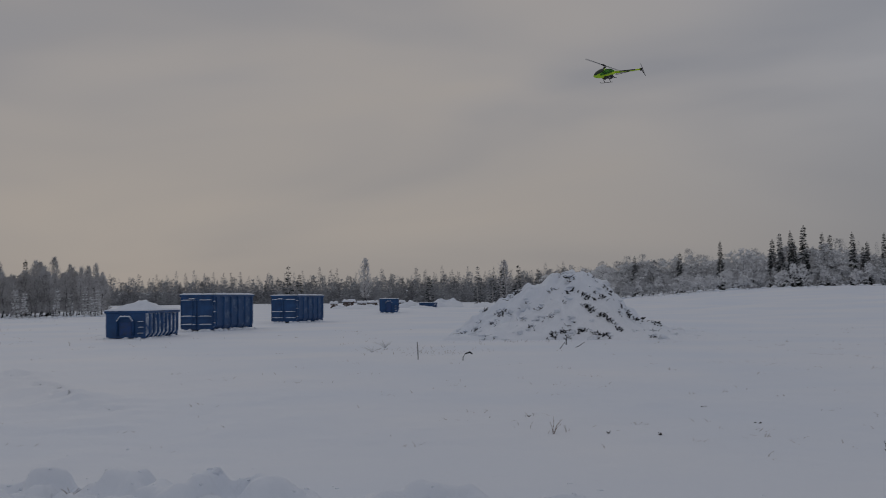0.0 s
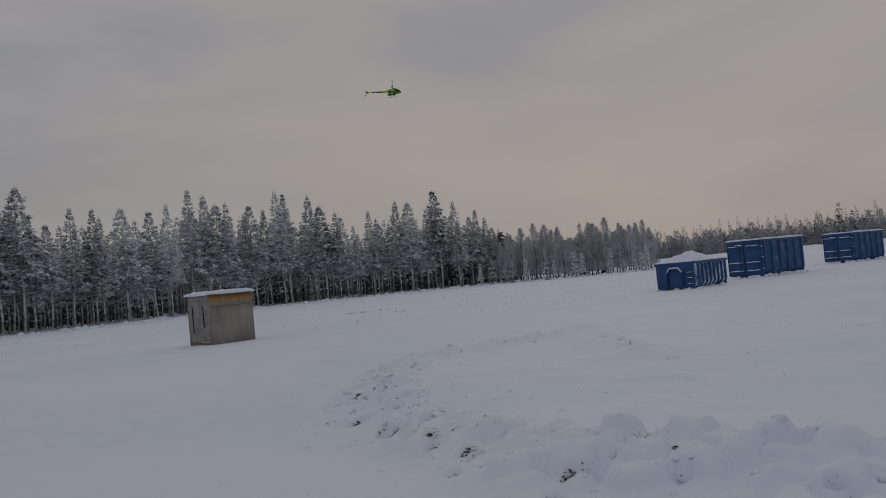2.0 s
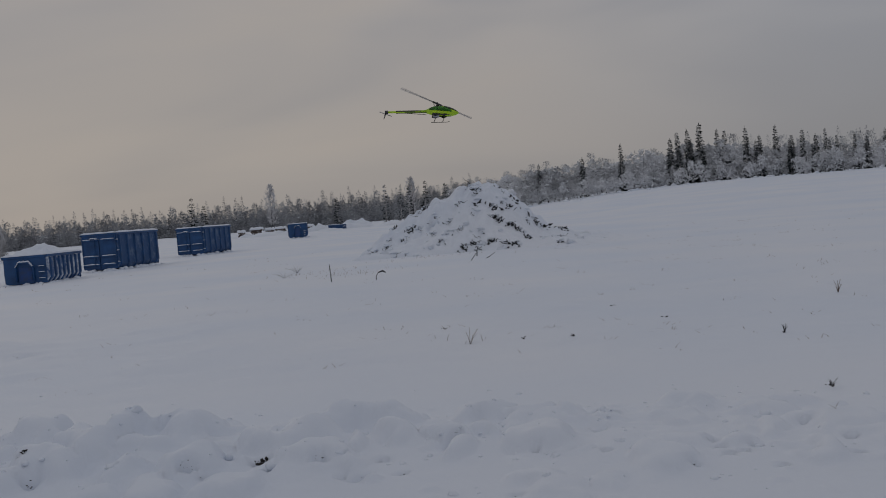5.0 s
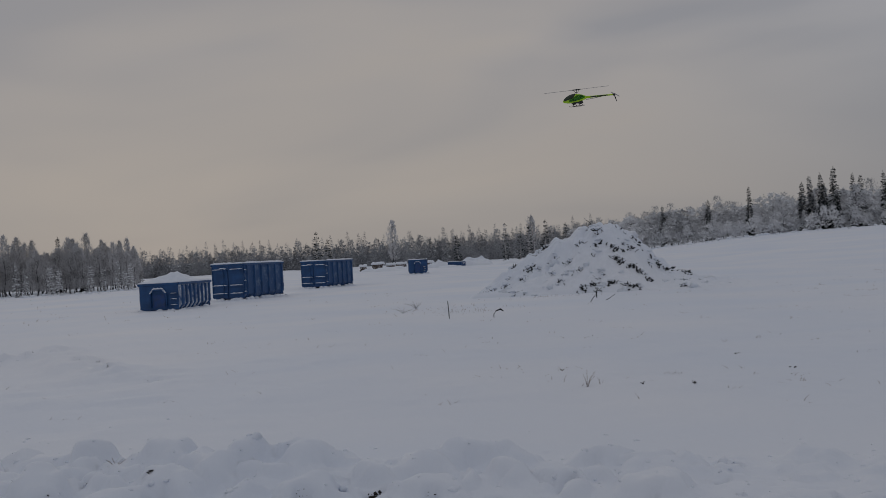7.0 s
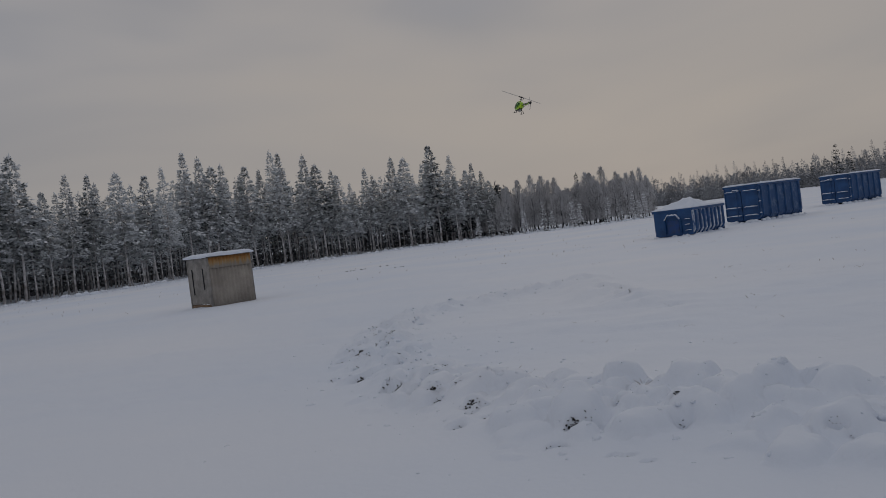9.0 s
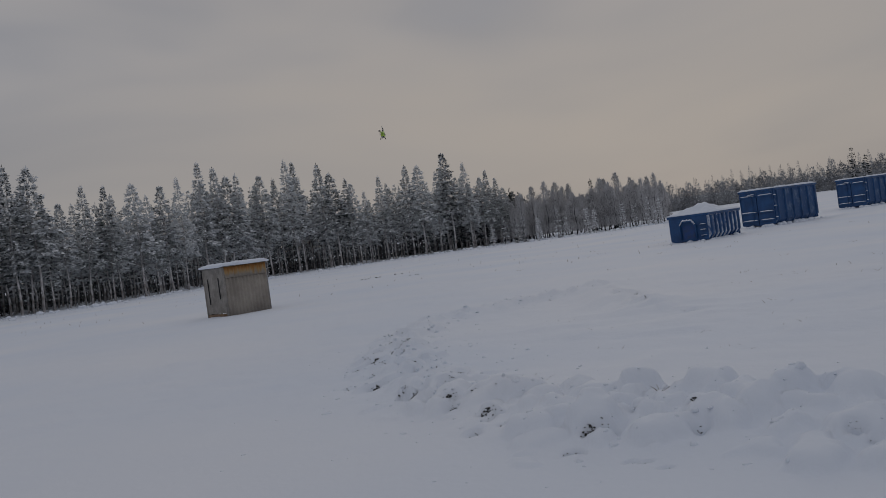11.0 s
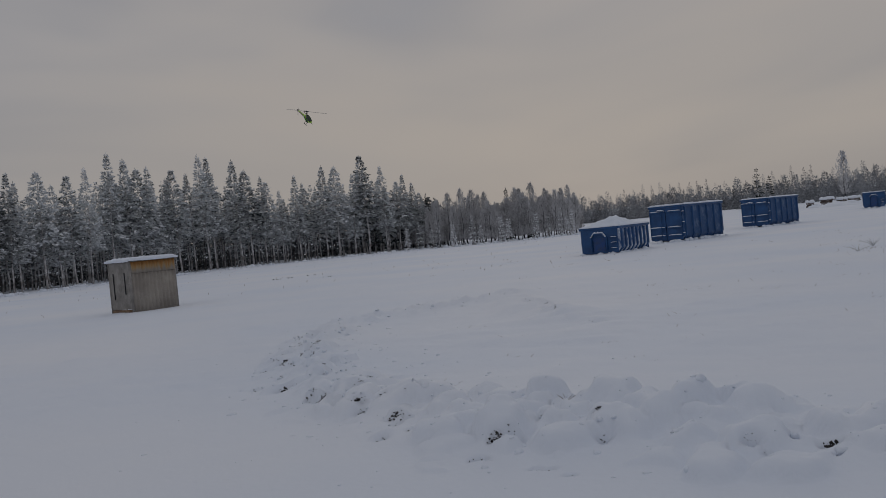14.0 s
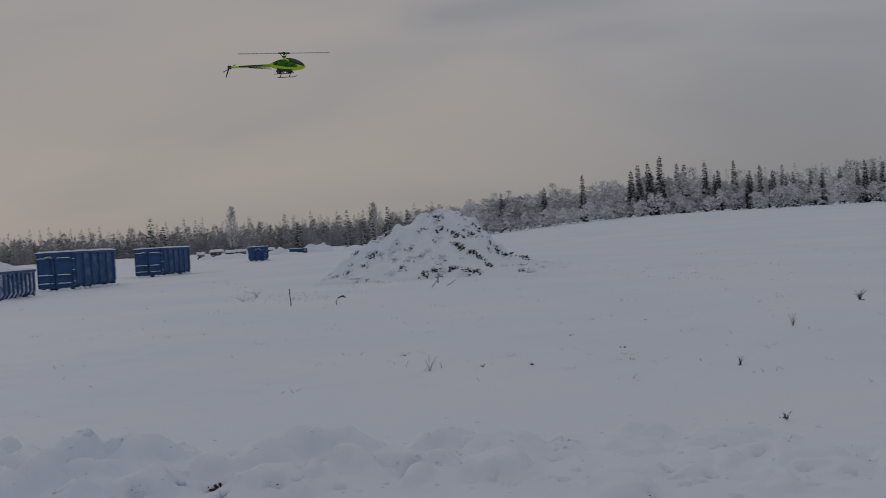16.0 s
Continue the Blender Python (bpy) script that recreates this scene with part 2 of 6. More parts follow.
def mesh_part(name, verts, faces, mat, parent=None, label="", smooth=False):
    me = bpy.data.meshes.new(name)
    verts, faces = np.asarray(verts, np.float32), np.asarray(faces, np.int32)
    k = faces.shape[1]
    me.vertices.add(len(verts))
    me.vertices.foreach_set("co", verts.ravel())
    me.loops.add(faces.size)
    me.loops.foreach_set("vertex_index", faces.ravel())
    me.polygons.add(len(faces))
    me.polygons.foreach_set("loop_start", np.arange(0, faces.size, k, dtype=np.int32))
    if smooth:
        me.polygons.foreach_set("use_smooth", np.ones(len(faces), bool))
    me.update(calc_edges=True)
    me.materials.append(mat)
    ob = new(name, me)
    ob.parent = parent
    return tagged(ob, label) if label else ob


def thing(name, m, label, category, group="", kind=""):
    e = new(name)
    e.empty_display_size = 0.2
    e.matrix_basis = m
    return tagged(e, label, category, group, kind)


def box(bm, x0, x1, y0, y1, z0, z1, bevel=0.0):
    vs = [bm.verts.new((x, y, z)) for x in (x0, x1) for y in (y0, y1) for z in (z0, z1)]
    fs = [bm.faces.new([vs[i] for i in q]) for q in ((0, 1, 3, 2), (4, 6, 7, 5), (0, 4, 5, 1), (2, 3, 7, 6), (0, 2, 6, 4), (1, 5, 7, 3))]
    if bevel:
        es = {e for f in fs for e in f.edges}
        bmesh.ops.bevel(bm, geom=list(es), offset=bevel, segments=1, affect="EDGES")
    return vs


def tube(bm, points, radius, sides=6, close=True):
    """A tube along points; radius a number or one for each point."""
    rings, n = [], len(points)
    for i, p in enumerate(points):
        p = Vector(p)
        d = (Vector(points[min(i + 1, n - 1)]) - Vector(points[max(i - 1, 0)])).normalized()
        side = d.cross(Vector((0.13, 0.29, 0.95)) if abs(d.z) < 0.9 else Vector((1, 0, 0))).normalized()
        up = side.cross(d)
        r = radius[i] if isinstance(radius, (list, tuple)) else radius
        rings.append([bm.verts.new(p + (side * math.cos(a) + up * math.sin(a)) * r) for a in (2 * math.pi * k / sides for k in range(sides))])
    for a, b in zip(rings, rings[1:]):
        for k in range(sides):
            bm.faces.new((a[k], a[(k + 1) % sides], b[(k + 1) % sides], b[k])).smooth = True
    if close:
        bm.faces.new(list(reversed(rings[0])))
        bm.faces.new(rings[-1])


def loft(bm, sections, cap=True):
    rings = [[bm.verts.new(v) for v in s] for s in sections]
    k = len(rings[0])
    for a, b in zip(rings, rings[1:]):
        for i in range(k):
            bm.faces.new((a[i], a[(i + 1) % k], b[(i + 1) % k], b[i])).smooth = True
    if cap:
        bm.faces.new(list(reversed(rings[0])))
        bm.faces.new(rings[-1])
    return rings


def place(az, d):
    """The plan point d metres from the eye, az degrees to the left of straight ahead."""
    return -d * math.sin(radians(az)), d * math.cos(radians(az))


# ---- relief of the snow field ----
def lattice(ix, iy, seed):
    h = (ix.astype(np.int64) * 374761393 + iy.astype(np.int64) * 668265263 + seed * 974634777) & 0x7FFFFFFF
    h = ((h ^ (h >> 13)) * 1274126177) & 0x7FFFFFFF
    return ((h ^ (h >> 16)) & 0xFFFF) / 65535.0


def value_noise(x, y, seed=0):
    ix, iy = np.floor(x), np.floor(y)
    fx, fy = x - ix, y - iy
    fx, fy = fx * fx * (3 - 2 * fx), fy * fy * (3 - 2 * fy)
    a, b = lattice(ix, iy, seed), lattice(ix + 1, iy, seed)
    c, d = lattice(ix, iy + 1, seed), lattice(ix + 1, iy + 1, seed)
    return (a * (1 - fx) + b * fx) * (1 - fy) + (c * (1 - fx) + d * fx) * fy


def fbm(x, y, octaves=4, seed=0):
    total, amp = 0.0, 0.5
    for o in range(octaves):
        total = total + amp * (value_noise(x * 2**o, y * 2**o, seed + o) - 0.5)
        amp *= 0.5
    return total


def ease(a, b, x):
    t = np.clip((x - a) / (b - a), 0, 1)
    return t * t * (3 - 2 * t)


# the snow bank that the plough has thrown up round the cleared yard: plan points, height, half width
BANK = [(16, 4.4, 0.12, 1.2), (8.5, 6.0, 0.14, 1.2), (3.6, 7.1, 0.18, 1.1), (0.2, 7.75, 0.34, 1.0), (-2.4, 8.0, 0.46, 1.0), (-4.7, 8.2, 0.44, 0.95),
        (-6.8, 9.2, 0.34, 0.7), (-8.9, 10.9, 0.27, 0.55), (-10.6, 12.7, 0.25, 0.5), (-12.5, 15.4, 0.24, 0.55), (-13.6, 18.0, 0.22, 0.6), (-13.2, 20.4, 0.20, 0.7), (-12.4, 22.6, 0.18, 0.7), (-11.8, 24.0, 0.10, 0.7)]
RIM = [(-12.4, 24.0, 0.12, 0.8), (-11.2, 22.2, 0.26, 0.8), (-9.6, 19.9, 0.26, 0.8), (-8.0, 17.9, 0.22, 0.9), (-6.4, 16.0, 0.08, 1.0)]


def ridge(x, y, line):
    """Height of a bank at the points, and how far across it they lie."""
    best, tall = np.full(np.shape(x), 9e9), np.zeros(np.shape(x))
    for (x0, y0, h0, w0), (x1, y1, h1, w1) in zip(line, line[1:]):
        dx, dy = x1 - x0, y1 - y0
        t = np.clip(((x - x0) * dx + (y - y0) * dy) / (dx * dx + dy * dy), 0, 1)
        d = np.hypot(x - x0 - t * dx, y - y0 - t * dy) / (w0 + t * (w1 - w0))
        tall = np.where(d < best, h0 + t * (h1 - h0), tall)
        best = np.minimum(best, d)
    return tall * np.exp(-(best**3)), best


# the largest blocks on the bank: plan point, radius, height
LARGE_BLOCKS = ((-4.11, 7.45, 0.27, 0.26), (-4.12, 8.53, 0.24, 0.24), (-3.42, 8.59, 0.31, 0.25), (-2.51, 8.17, 0.25, 0.20), (-5.83, 8.73, 0.36, 0.20), (-7.04, 9.33, 0.22, 0.16), (-7.4, 8.98, 0.17, 0.14),
                (-1.3, 7.61, 0.20, 0.16), (-1.92, 8.25, 0.30, 0.20), (-0.88, 7.75, 0.22, 0.18), (-0.5, 8.2, 0.27, 0.18), (-2.0, 6.78, 0.21, 0.13), (-1.51, 6.8, 0.22, 0.12), (-3.31, 7.28, 0.21, 0.15), (-4.6, 7.3, 0.20, 0.14), (-3.12, 7.58, 0.19, 0.15))


def snow_blocks():
    """Blocks that the plough has thrown on the bank, softened by fresh snow: x, y, radius, height."""
    g, out = np.random.default_rng(51), list(LARGE_BLOCKS)
    for (x0, y0, h0, w0), (x1, y1, h1, w1) in zip(BANK[:-2], BANK[1:-1]):
        q = math.hypot(x1 - x0, y1 - y0)
        for _ in range(int(q * (22 if w0 > 0.85 else 34))):
            t, s = g.random(), g.normal(0, 0.66)
            w, h = w0 + t * (w1 - w0), h0 + t * (h1 - h0)
            r = (0.05 + 0.19 * g.random() ** 2.0) * (1.0 if w0 > 0.85 else 0.75)
            out.append((x0 + t * (x1 - x0) - (y1 - y0) / q * s * w, y0 + t * (y1 - y0) + (x1 - x0) / q * s * w, r, r * g.uniform(0.45, 0.95) * math.exp(-0.35 * s * s) * min(1.0, h / 0.36 + 0.1 * (w0 < 0.85) * 4)))
    for (x0, y0, h0, w0), (x1, y1, h1, w1) in zip(RIM, RIM[1:]):
        for _ in range(16):
            t, s = g.random(), g.normal(0, 0.6)
            r = 0.08 + 0.22 * g.random() ** 1.8
            out.append((x0 + t * (x1 - x0) + 0.75 * s, y0 + t * (y1 - y0) - 0.6 * s, r, (h0 + t * (h1 - h0)) * g.uniform(0.2, 0.5) * (0.5 + r)))
    return out


BLOCKS = snow_blocks()
BLOCK_AT = np.array([b[:2] for b in BLOCKS])


def domes(x, y, across):
    """The blocks' relief: each a soft-edged lump, the higher one winning where two meet."""
    shape = np.shape(x)
    fx, fy, near = np.ravel(x), np.ravel(y), np.flatnonzero(np.ravel(across) < 3.2)
    out = np.zeros(fx.shape)
    if len(near):
        key = np.floor(fx[near]) * 1000 + np.floor(fy[near])
        order = np.argsort(key, kind="stable")
        near, key = near[order], key[order]
        px, py = fx[near], fy[near]
        wx, wy = px + 0.42 * fbm(px / 0.34, py / 0.34, 3, 81), py + 0.42 * fbm(px / 0.34, py / 0.34, 3, 87)
        top = np.zeros(px.shape)
        blocks = BLOCKS
        if len(near) < 50:
            blocks = [BLOCKS[k] for k in np.flatnonzero((BLOCK_AT[:, 0] > px.min() - 1) & (BLOCK_AT[:, 0] < px.max() + 1) & (BLOCK_AT[:, 1] > py.min() - 1) & (BLOCK_AT[:, 1] < py.max() + 1))]
        for bx, by, r, h in blocks:
            cells = [(math.floor(bx) + i) * 1000 + math.floor(by) + j for i in (-1, 0, 1) for j in (-1, 0, 1)]
            at = np.concatenate([np.arange(np.searchsorted(key, c), np.searchsorted(key, c, "right")) for c in cells])
            if len(at):
                ca, sa, long = math.cos(bx * 37), math.sin(bx * 37), 1.0 + 0.6 * abs(math.sin(by * 53))
                ex, ey = wx[at] - bx, wy[at] - by
                d = ((ex * ca + ey * sa) / long) ** 2 / (r * r) + (ey * ca - ex * sa) ** 2 * long / (r * r)
                k = d < 1.5
                e = h * np.sqrt(np.maximum(1 - d[k] / 1.5, 0)) * (1 / (1 + np.exp(9 * (np.sqrt(d[k]) - 0.95))))
                at = at[k]
                top[at] = np.maximum(top[at], e) + 0.12 * np.minimum(top[at], e)
        out[near] = top
    return out.reshape(shape)


# gaps under the near side of the blocks, large and small: plan points
GAPS = ((-7.23, 8.89), (-5.44, 7.81), (-3.93, 7.13), (-3.8, 7.25), (-3.96, 6.88), (-6.26, 8.35), (-10.3, 11.79), (-8.63, 9.83), (-1.24, 7.24), (-0.79, 7.08), (-3.03, 7.32), (-5.29, 7.86), (-1.76, 7.12), (-0.48, 6.78), (-12.29, 15.03), (-10.62, 13.58), (0.26, 7.36))
DENTS = ((-9.41, 10.74), (-10.37, 11.44), (-10.71, 12.1), (-7.42, 8.91), (-6.17, 8.25), (-5.3, 7.64), (-5.25, 7.29), (-5.04, 7.53), (-3.71, 7.62), (-3.19, 7.6), (-11.19, 13.87), (-10.12, 12.32), (-1.77, 8.09), (-1.66, 7.07), (-1.51, 7.35), (-1.16, 7.05), (-0.61, 6.85),
         (-3.34, 6.67), (-3.21, 6.67), (-3.0, 6.55), (-6.94, 9.22), (-8.49, 9.93), (-1.81, 7.11), (-0.17, 6.82), (-0.3, 7.13), (0.84, 6.97), (1.51, 7.94), (0.59, 6.19),
         (1.39, 7.41), (1.33, 6.79), (1.84, 6.4), (2.08, 6.77), (2.11, 6.63), (2.13, 6.5), (2.25, 6.52), (2.36, 6.61), (2.69, 6.38), (3.05, 6.61), (2.97, 6.32), (3.3, 6.44), (2.39, 6.2), (3.55, 6.63), (2.92, 7.08), (1.63, 7.85))
NOOKS = [(x * (1 - 0.85 * r / math.hypot(x, y)), y * (1 - 0.85 * r / math.hypot(x, y))) for k, (x, y, r, h) in enumerate(BLOCKS) if k % 4 == 0 and -12.6 < x < -5.2 and r > 0.06]
HOLLOWS = [(x, y, 0.055 * math.hypot(x, y) / 9, 0.17) for x, y in GAPS] + [(x, y, 0.033 * math.hypot(x, y) / 8, 0.09) for x, y in DENTS] + [(x, y, 0.035 * math.hypot(x, y) / 9, 0.08) for x, y in NOOKS]


def hollows(x, y, across):
    """Gaps left under the near side of the blocks."""
    out = np.zeros(np.shape(x))
    if out.size > 50:
        for hx, hy, r, deep in HOLLOWS:
            k = np.nonzero((np.abs(x - hx) < 4 * r) & (np.abs(y - hy) < 4 * r))
            q = math.hypot(hx, hy)
            ax, ay = -hy / q, hx / q
            ex, ey = x[k] - hx, y[k] - hy
            a, b = ex * ax + ey * ay, -(ex * ay - ey * ax)
            b = b + 0.5 * a * a / r * math.sin(hx * 91)
            out[k] += deep * np.exp(-((a / (1.5 * r)) ** 2) - (b / (0.75 * r)) ** 2)
    return out


def ground_z(x, y):
    x, y = np.asarray(x, float), np.asarray(y, float)
    r = np.hypot(x, y)
    z = 3.6 * ease(50, 190, y) * ease(-8, 62, x)
    z = z + 0.9 * ease(150, 420, y) * ease(120, -40, x) + 16 * ease(420, 1600, r)
    z = z + 0.20 * fbm(x / 9, y / 9, 3, 5) * ease(6, 14, r) + 0.16 * fbm(x / 40, y / 40, 3, 9) * ease(25, 90, r)
    b, across = ridge(x, y, BANK)
    rim, over = ridge(x, y, RIM)
    lumps = 0.30 + 0.5 * np.maximum(fbm(x / 0.9, y / 0.9, 3, 23) + 0.16, 0) + 0.34 * fbm(x / 0.22, y / 0.22, 2, 33)
    z = z + b * lumps + domes(x, y, np.minimum(across, over)) - hollows(x, y, across)
    z = z + rim * (0.30 + 1.5 * np.maximum(fbm(x / 1.0, y / 1.0, 4, 41) + 0.1, 0))
    # rough ungraded ground beyond the bank
    rough = ease(9, 14, y + 0.35 * np.abs(x)) * ease(75, 28, r)
    z = z + rough * (0.17 * np.maximum(fbm(x / 1.3, y / 1.3, 3, 55), 0) + 0.05 * fbm(x / 0.4, y / 0.4, 2, 60))
    # trodden flat round the containers
    flat = ease(38, 48, y) * ease(105, 90, y) * ease(-34, -26, x) * ease(-6, -12, x)
    z = z * (1 - flat) - 0.07 * flat
    return z


def gz(x, y):
    return float(ground_z(np.array([x]), np.array([y]))[0])


def build_ground():
    fine = np.radians(np.arange(-46, 82, 0.21))
    rest = np.radians(np.arange(82, 314, 2.0))
    az = np.concatenate([fine, rest])
    # rings: closest together over the snow bank, wider with distance
    r = [0.25, 0.6, 1.0, 1.5, 2.1, 2.7, 3.3, 3.9, 4.5, 5.0]
    while r[-1] < 3200:
        r.append(r[-1] * (1.0042 if r[-1] < 10.5 else 1.0075 if r[-1] < 26 else 1.0185))
    r = np.array(r)
    R, A = np.meshgrid(r, az, indexing="ij")
    X, Y = -R * np.sin(A), R * np.cos(A)
    Z = ground_z(X, Y)
    n, k = R.shape
    verts = np.stack([X, Y, Z], -1).reshape(-1, 3)
    i, j = np.meshgrid(np.arange(n - 1), np.arange(k), indexing="ij")
    j2 = (j + 1) % k
    faces = np.stack([i * k + j, i * k + j2, (i + 1) * k + j2, (i + 1) * k + j], -1).reshape(-1, 4)[:, ::-1]
    ob = mesh_part("ground", verts, faces, M_SNOW, smooth=True)
    # close the middle under the camera
    bm = bmesh.new()
    bm.from_mesh(ob.data)
    bm.verts.ensure_lookup_table()
    f = bm.faces.new([bm.verts[q] for q in range(k)])
    f.normal_update()
    if f.normal.z < 0:
        f.normal_flip()
    bm.to_mesh(ob.data)
    bm.free()
    return tagged(ob, "snow-covered open field with tracks and soft drifts", "ground", kind="structure")


build_ground()


# ---- roll-off containers ----
def snow_strip(bm, x0, x1, y0, y1, z, h, seed, nx=8, ny=2):
    """A soft uneven cap of snow on a ledge."""
    rnd = random.Random(seed)
    top = {}
    for i in range(nx + 1):
        for j in range(ny + 1):
            edge = i in (0, nx) or j in (0, ny)
            x, y = x0 + (x1 - x0) * i / nx, y0 + (y1 - y0) * j / ny
            top[i, j] = bm.verts.new((x, y, z + (0.35 if edge else 1.0) * h * rnd.uniform(0.7, 1.25)))
    for i in range(nx):
        for j in range(ny):
            bm.faces.new((top[i, j], top[i + 1, j], top[i + 1, j + 1], top[i, j + 1])).smooth = True
    ring = [(i, 0) for i in range(nx)] + [(nx, j) for j in range(ny)] + [(i, ny) for i in range(nx, 0, -1)] + [(0, j) for j in range(ny, 0, -1)]
    low = [bm.verts.new((top[k].co.x, top[k].co.y, z)) for k in ring]
    for a in range(len(ring)):
        b = (a + 1) % len(ring)
        bm.faces.new((low[a], low[b], top[ring[b]], top[ring[a]]))
    bm.faces.new(list(reversed(low)))


def container(name, x, y, turn, L, W, H, label, front="doors", ribs=7, heap=False, seed=1):
    """An open-topped steel container. Its front is the plane y = 0, centred on x = 0; it reaches back to y = L."""
    c = thing(name, pose(x, y, gz(x, y) - (0.14 if heap else 0.05), 0, 0, turn), label, "container", "blue roll-off containers")
    t, w, z0 = 0.05, W / 2, 0.16
    ch = 0.22  # sloping foot of the side walls
    bm = bmesh.new()
    box(bm, -w + ch, w - ch, 0.03, L - 0.03, z0, z0 + t)
    part("floor_plate", bm, M_BLUE_WORN, c)
    for s, nm in ((-1, "side_wall"), (1, "side_wall")):
        bm = bmesh.new()
        prof = [(s * (w - ch), z0), (s * w, z0 + 0.28), (s * w, H), (s * (w - t), H), (s * (w - t), z0 + 0.30), (s * (w - ch - t), z0 + 0.04)]
        loft(bm, [[(px, yy, pz) for px, pz in (prof if s > 0 else prof[::-1])] for yy in (0.06, L - 0.06)])
        for f in bm.faces:
            f.smooth = False
        wall = part(nm, bm, M_BLUE_FROST if heap else M_BLUE_DUSTED, c)
        for i in range(ribs):
            yy = 0.42 + (L - 0.8) * i / (ribs - 1)
            bm = bmesh.new()
            d = 0.10
            p2 = [(s * (w - ch), z0 + 0.02), (s * w, z0 + 0.29), (s * w, H - 0.14), (s * (w + d), H - 0.17), (s * (w + d), z0 + 0.34), (s * (w - ch + d), z0 + 0.02)]
            secs = []
            for yo, sc in ((-0.085, 0.0), (-0.05, 1.0), (0.05, 1.0), (0.085, 0.0)):
                secs.append([(px if k < 3 else px - s * d * (1 - sc) + s * 0.003 * (1 - sc), yy + yo, pz) for k, (px, pz) in enumerate(p2)])
            loft(bm, secs if s > 0 else [q[::-1] for q in secs])
            for f in bm.faces:
                f.smooth = False
            part("rib", bm, M_BLUE, wall)
    bm = bmesh.new()
    box(bm, -w + ch * 0.4, w - ch * 0.4, L - 0.06, L, z0, H - 0.02)
    part("end_wall", bm, M_BLUE, c)
    # top rail
    bm = bmesh.new()
    rw = 0.07
    for q in ((-w - rw, -w + 0.06, 0, L), (w - 0.06, w + rw, 0, L), (-w + 0.06, w - 0.06, -0.03, 0.09), (-w + 0.06, w - 0.06, L - 0.09, L + 0.03)):
        box(bm, *q, H - 0.13, H, 0.015)
    part("top_rail", bm, M_BLUE, c)
    bm = bmesh.new()
    for k, q in enumerate(((-w - rw, -w + 0.07, 0.1, L - 0.1), (w - 0.07, w + rw, 0.1, L - 0.1), (-w - rw, w + rw, -0.03, 0.1), (-w - rw, w + rw, L - 0.1, L + 0.03))):
        snow_strip(bm, *q, H + 0.002, 0.10, seed * 7 + k, 3 if k < 2 else 9, 14 if k < 2 else 2)
    part("snow_cap", bm, M_SNOW, c, "white snow along the top rail")
    # runners and rollers
    for s in (-1, 1):
        bm = bmesh.new()
        box(bm, s * 0.55 - 0.06, s * 0.55 + 0.06, 0.05, L - 0.1, 0.0, z0)
        part("runner", bm, M_BLUE_WORN, c)
        bm = bmesh.new()
        tube(bm, [(s * 0.75 - 0.12, L - 0.35, 0.10), (s * 0.75 + 0.12, L - 0.35, 0.10)], 0.10, 12)
        part("roller", bm, M_BLACK, c)
    if front == "doors":
        for s in (-1, 1):
            bm = bmesh.new()
            a, b = (0.02, w - 0.03) if s > 0 else (-w + 0.03, -0.02)
            box(bm, a, b, 0.0, 0.05, z0 + 0.04, H - 0.15, 0.012)
            leaf = part("door", bm, M_BLUE, c)
            for zz, dz in ((z0 + 0.30, 0.05), (z0 + 0.36 * (H - z0), 0.05), (H - 0.42, 0.05)):
                bm = bmesh.new()
                box(bm, a + 0.05, b - 0.05, -0.07, -0.002, zz - dz, zz + dz, 0.012)
                part("cross_bar", bm, M_BLUE, leaf)
                bm = bmesh.new()
                snow_strip(bm, a + 0.05 + (0.12 if s > 0 else 0), b - 0.06, -0.085, -0.002, zz + dz, 0.055, seed + int(zz * 50) + s, 7, 2)
                part("snow_cap", bm, M_SNOW, leaf, "snow on the bar")
            bm = bmesh.new()
            xe = s * (w - 0.05)
            tube(bm, [(xe, -0.035, z0 + 0.1), (xe, -0.035, H - 0.2)], 0.03, 8)
            part("hinge_post", bm, M_BLUE, leaf)
        bm = bmesh.new()
        zz = H - 0.32
        tube(bm, [(-0.52, -0.10, zz - 0.12), (-0.50, -0.12, zz), (-0.10, -0.12, zz + 0.01), (-0.06, -0.10, zz - 0.12)], 0.028, 6)
        tube(bm, [(-0.30, -0.09, zz - 0.02), (-0.30, -0.09, z0 + 0.3)], 0.025, 6)
        part("lock_handle", bm, M_BLUE, c, "snow-dusted lock lever")
        bm = bmesh.new()
        snow_strip(bm, -0.55, -0.05, -0.16, -0.08, zz + 0.03, 0.05, seed + 77, 6, 2)
        part("snow_cap", bm, M_SNOW, c, "snow on the lock lever")
        for zz in (z0 + 0.35, 0.5 * H, H - 0.55):
            bm = bmesh.new()
            box(bm, w - 0.02, w + 0.09, 0.02, 0.16, zz - 0.09, zz + 0.09, 0.01)
            hinge = part("hinge", bm, M_BLUE, c)
            bm = bmesh.new()
            snow_strip(bm, w - 0.01, w + 0.10, 0.01, 0.17, zz + 0.091, 0.05, seed + int(zz * 30), 3, 3)
            part("snow_cap", bm, M_SNOW, hinge, "snow on the hinge")
    else:
        bm = bmesh.new()
        box(bm, -w + 0.04, w - 0.04, 0.0, 0.06, z0 + 0.02, H - 0.13, 0.012)
        part("front_wall", bm, M_BLUE, c)
        bm = bmesh.new()
        arch = [(-0.46, -0.06, 0.30), (-0.46, -0.10, H - 0.62), (-0.26, -0.14, H - 0.36), (0.26, -0.14, H - 0.36), (0.46, -0.10, H - 0.62), (0.46, -0.06, 0.30)]
        tube(bm, arch, 0.055, 8)
        part("hook_frame", bm, M_BLUE, c, "arched blue lifting frame")
        bm = bmesh.new()
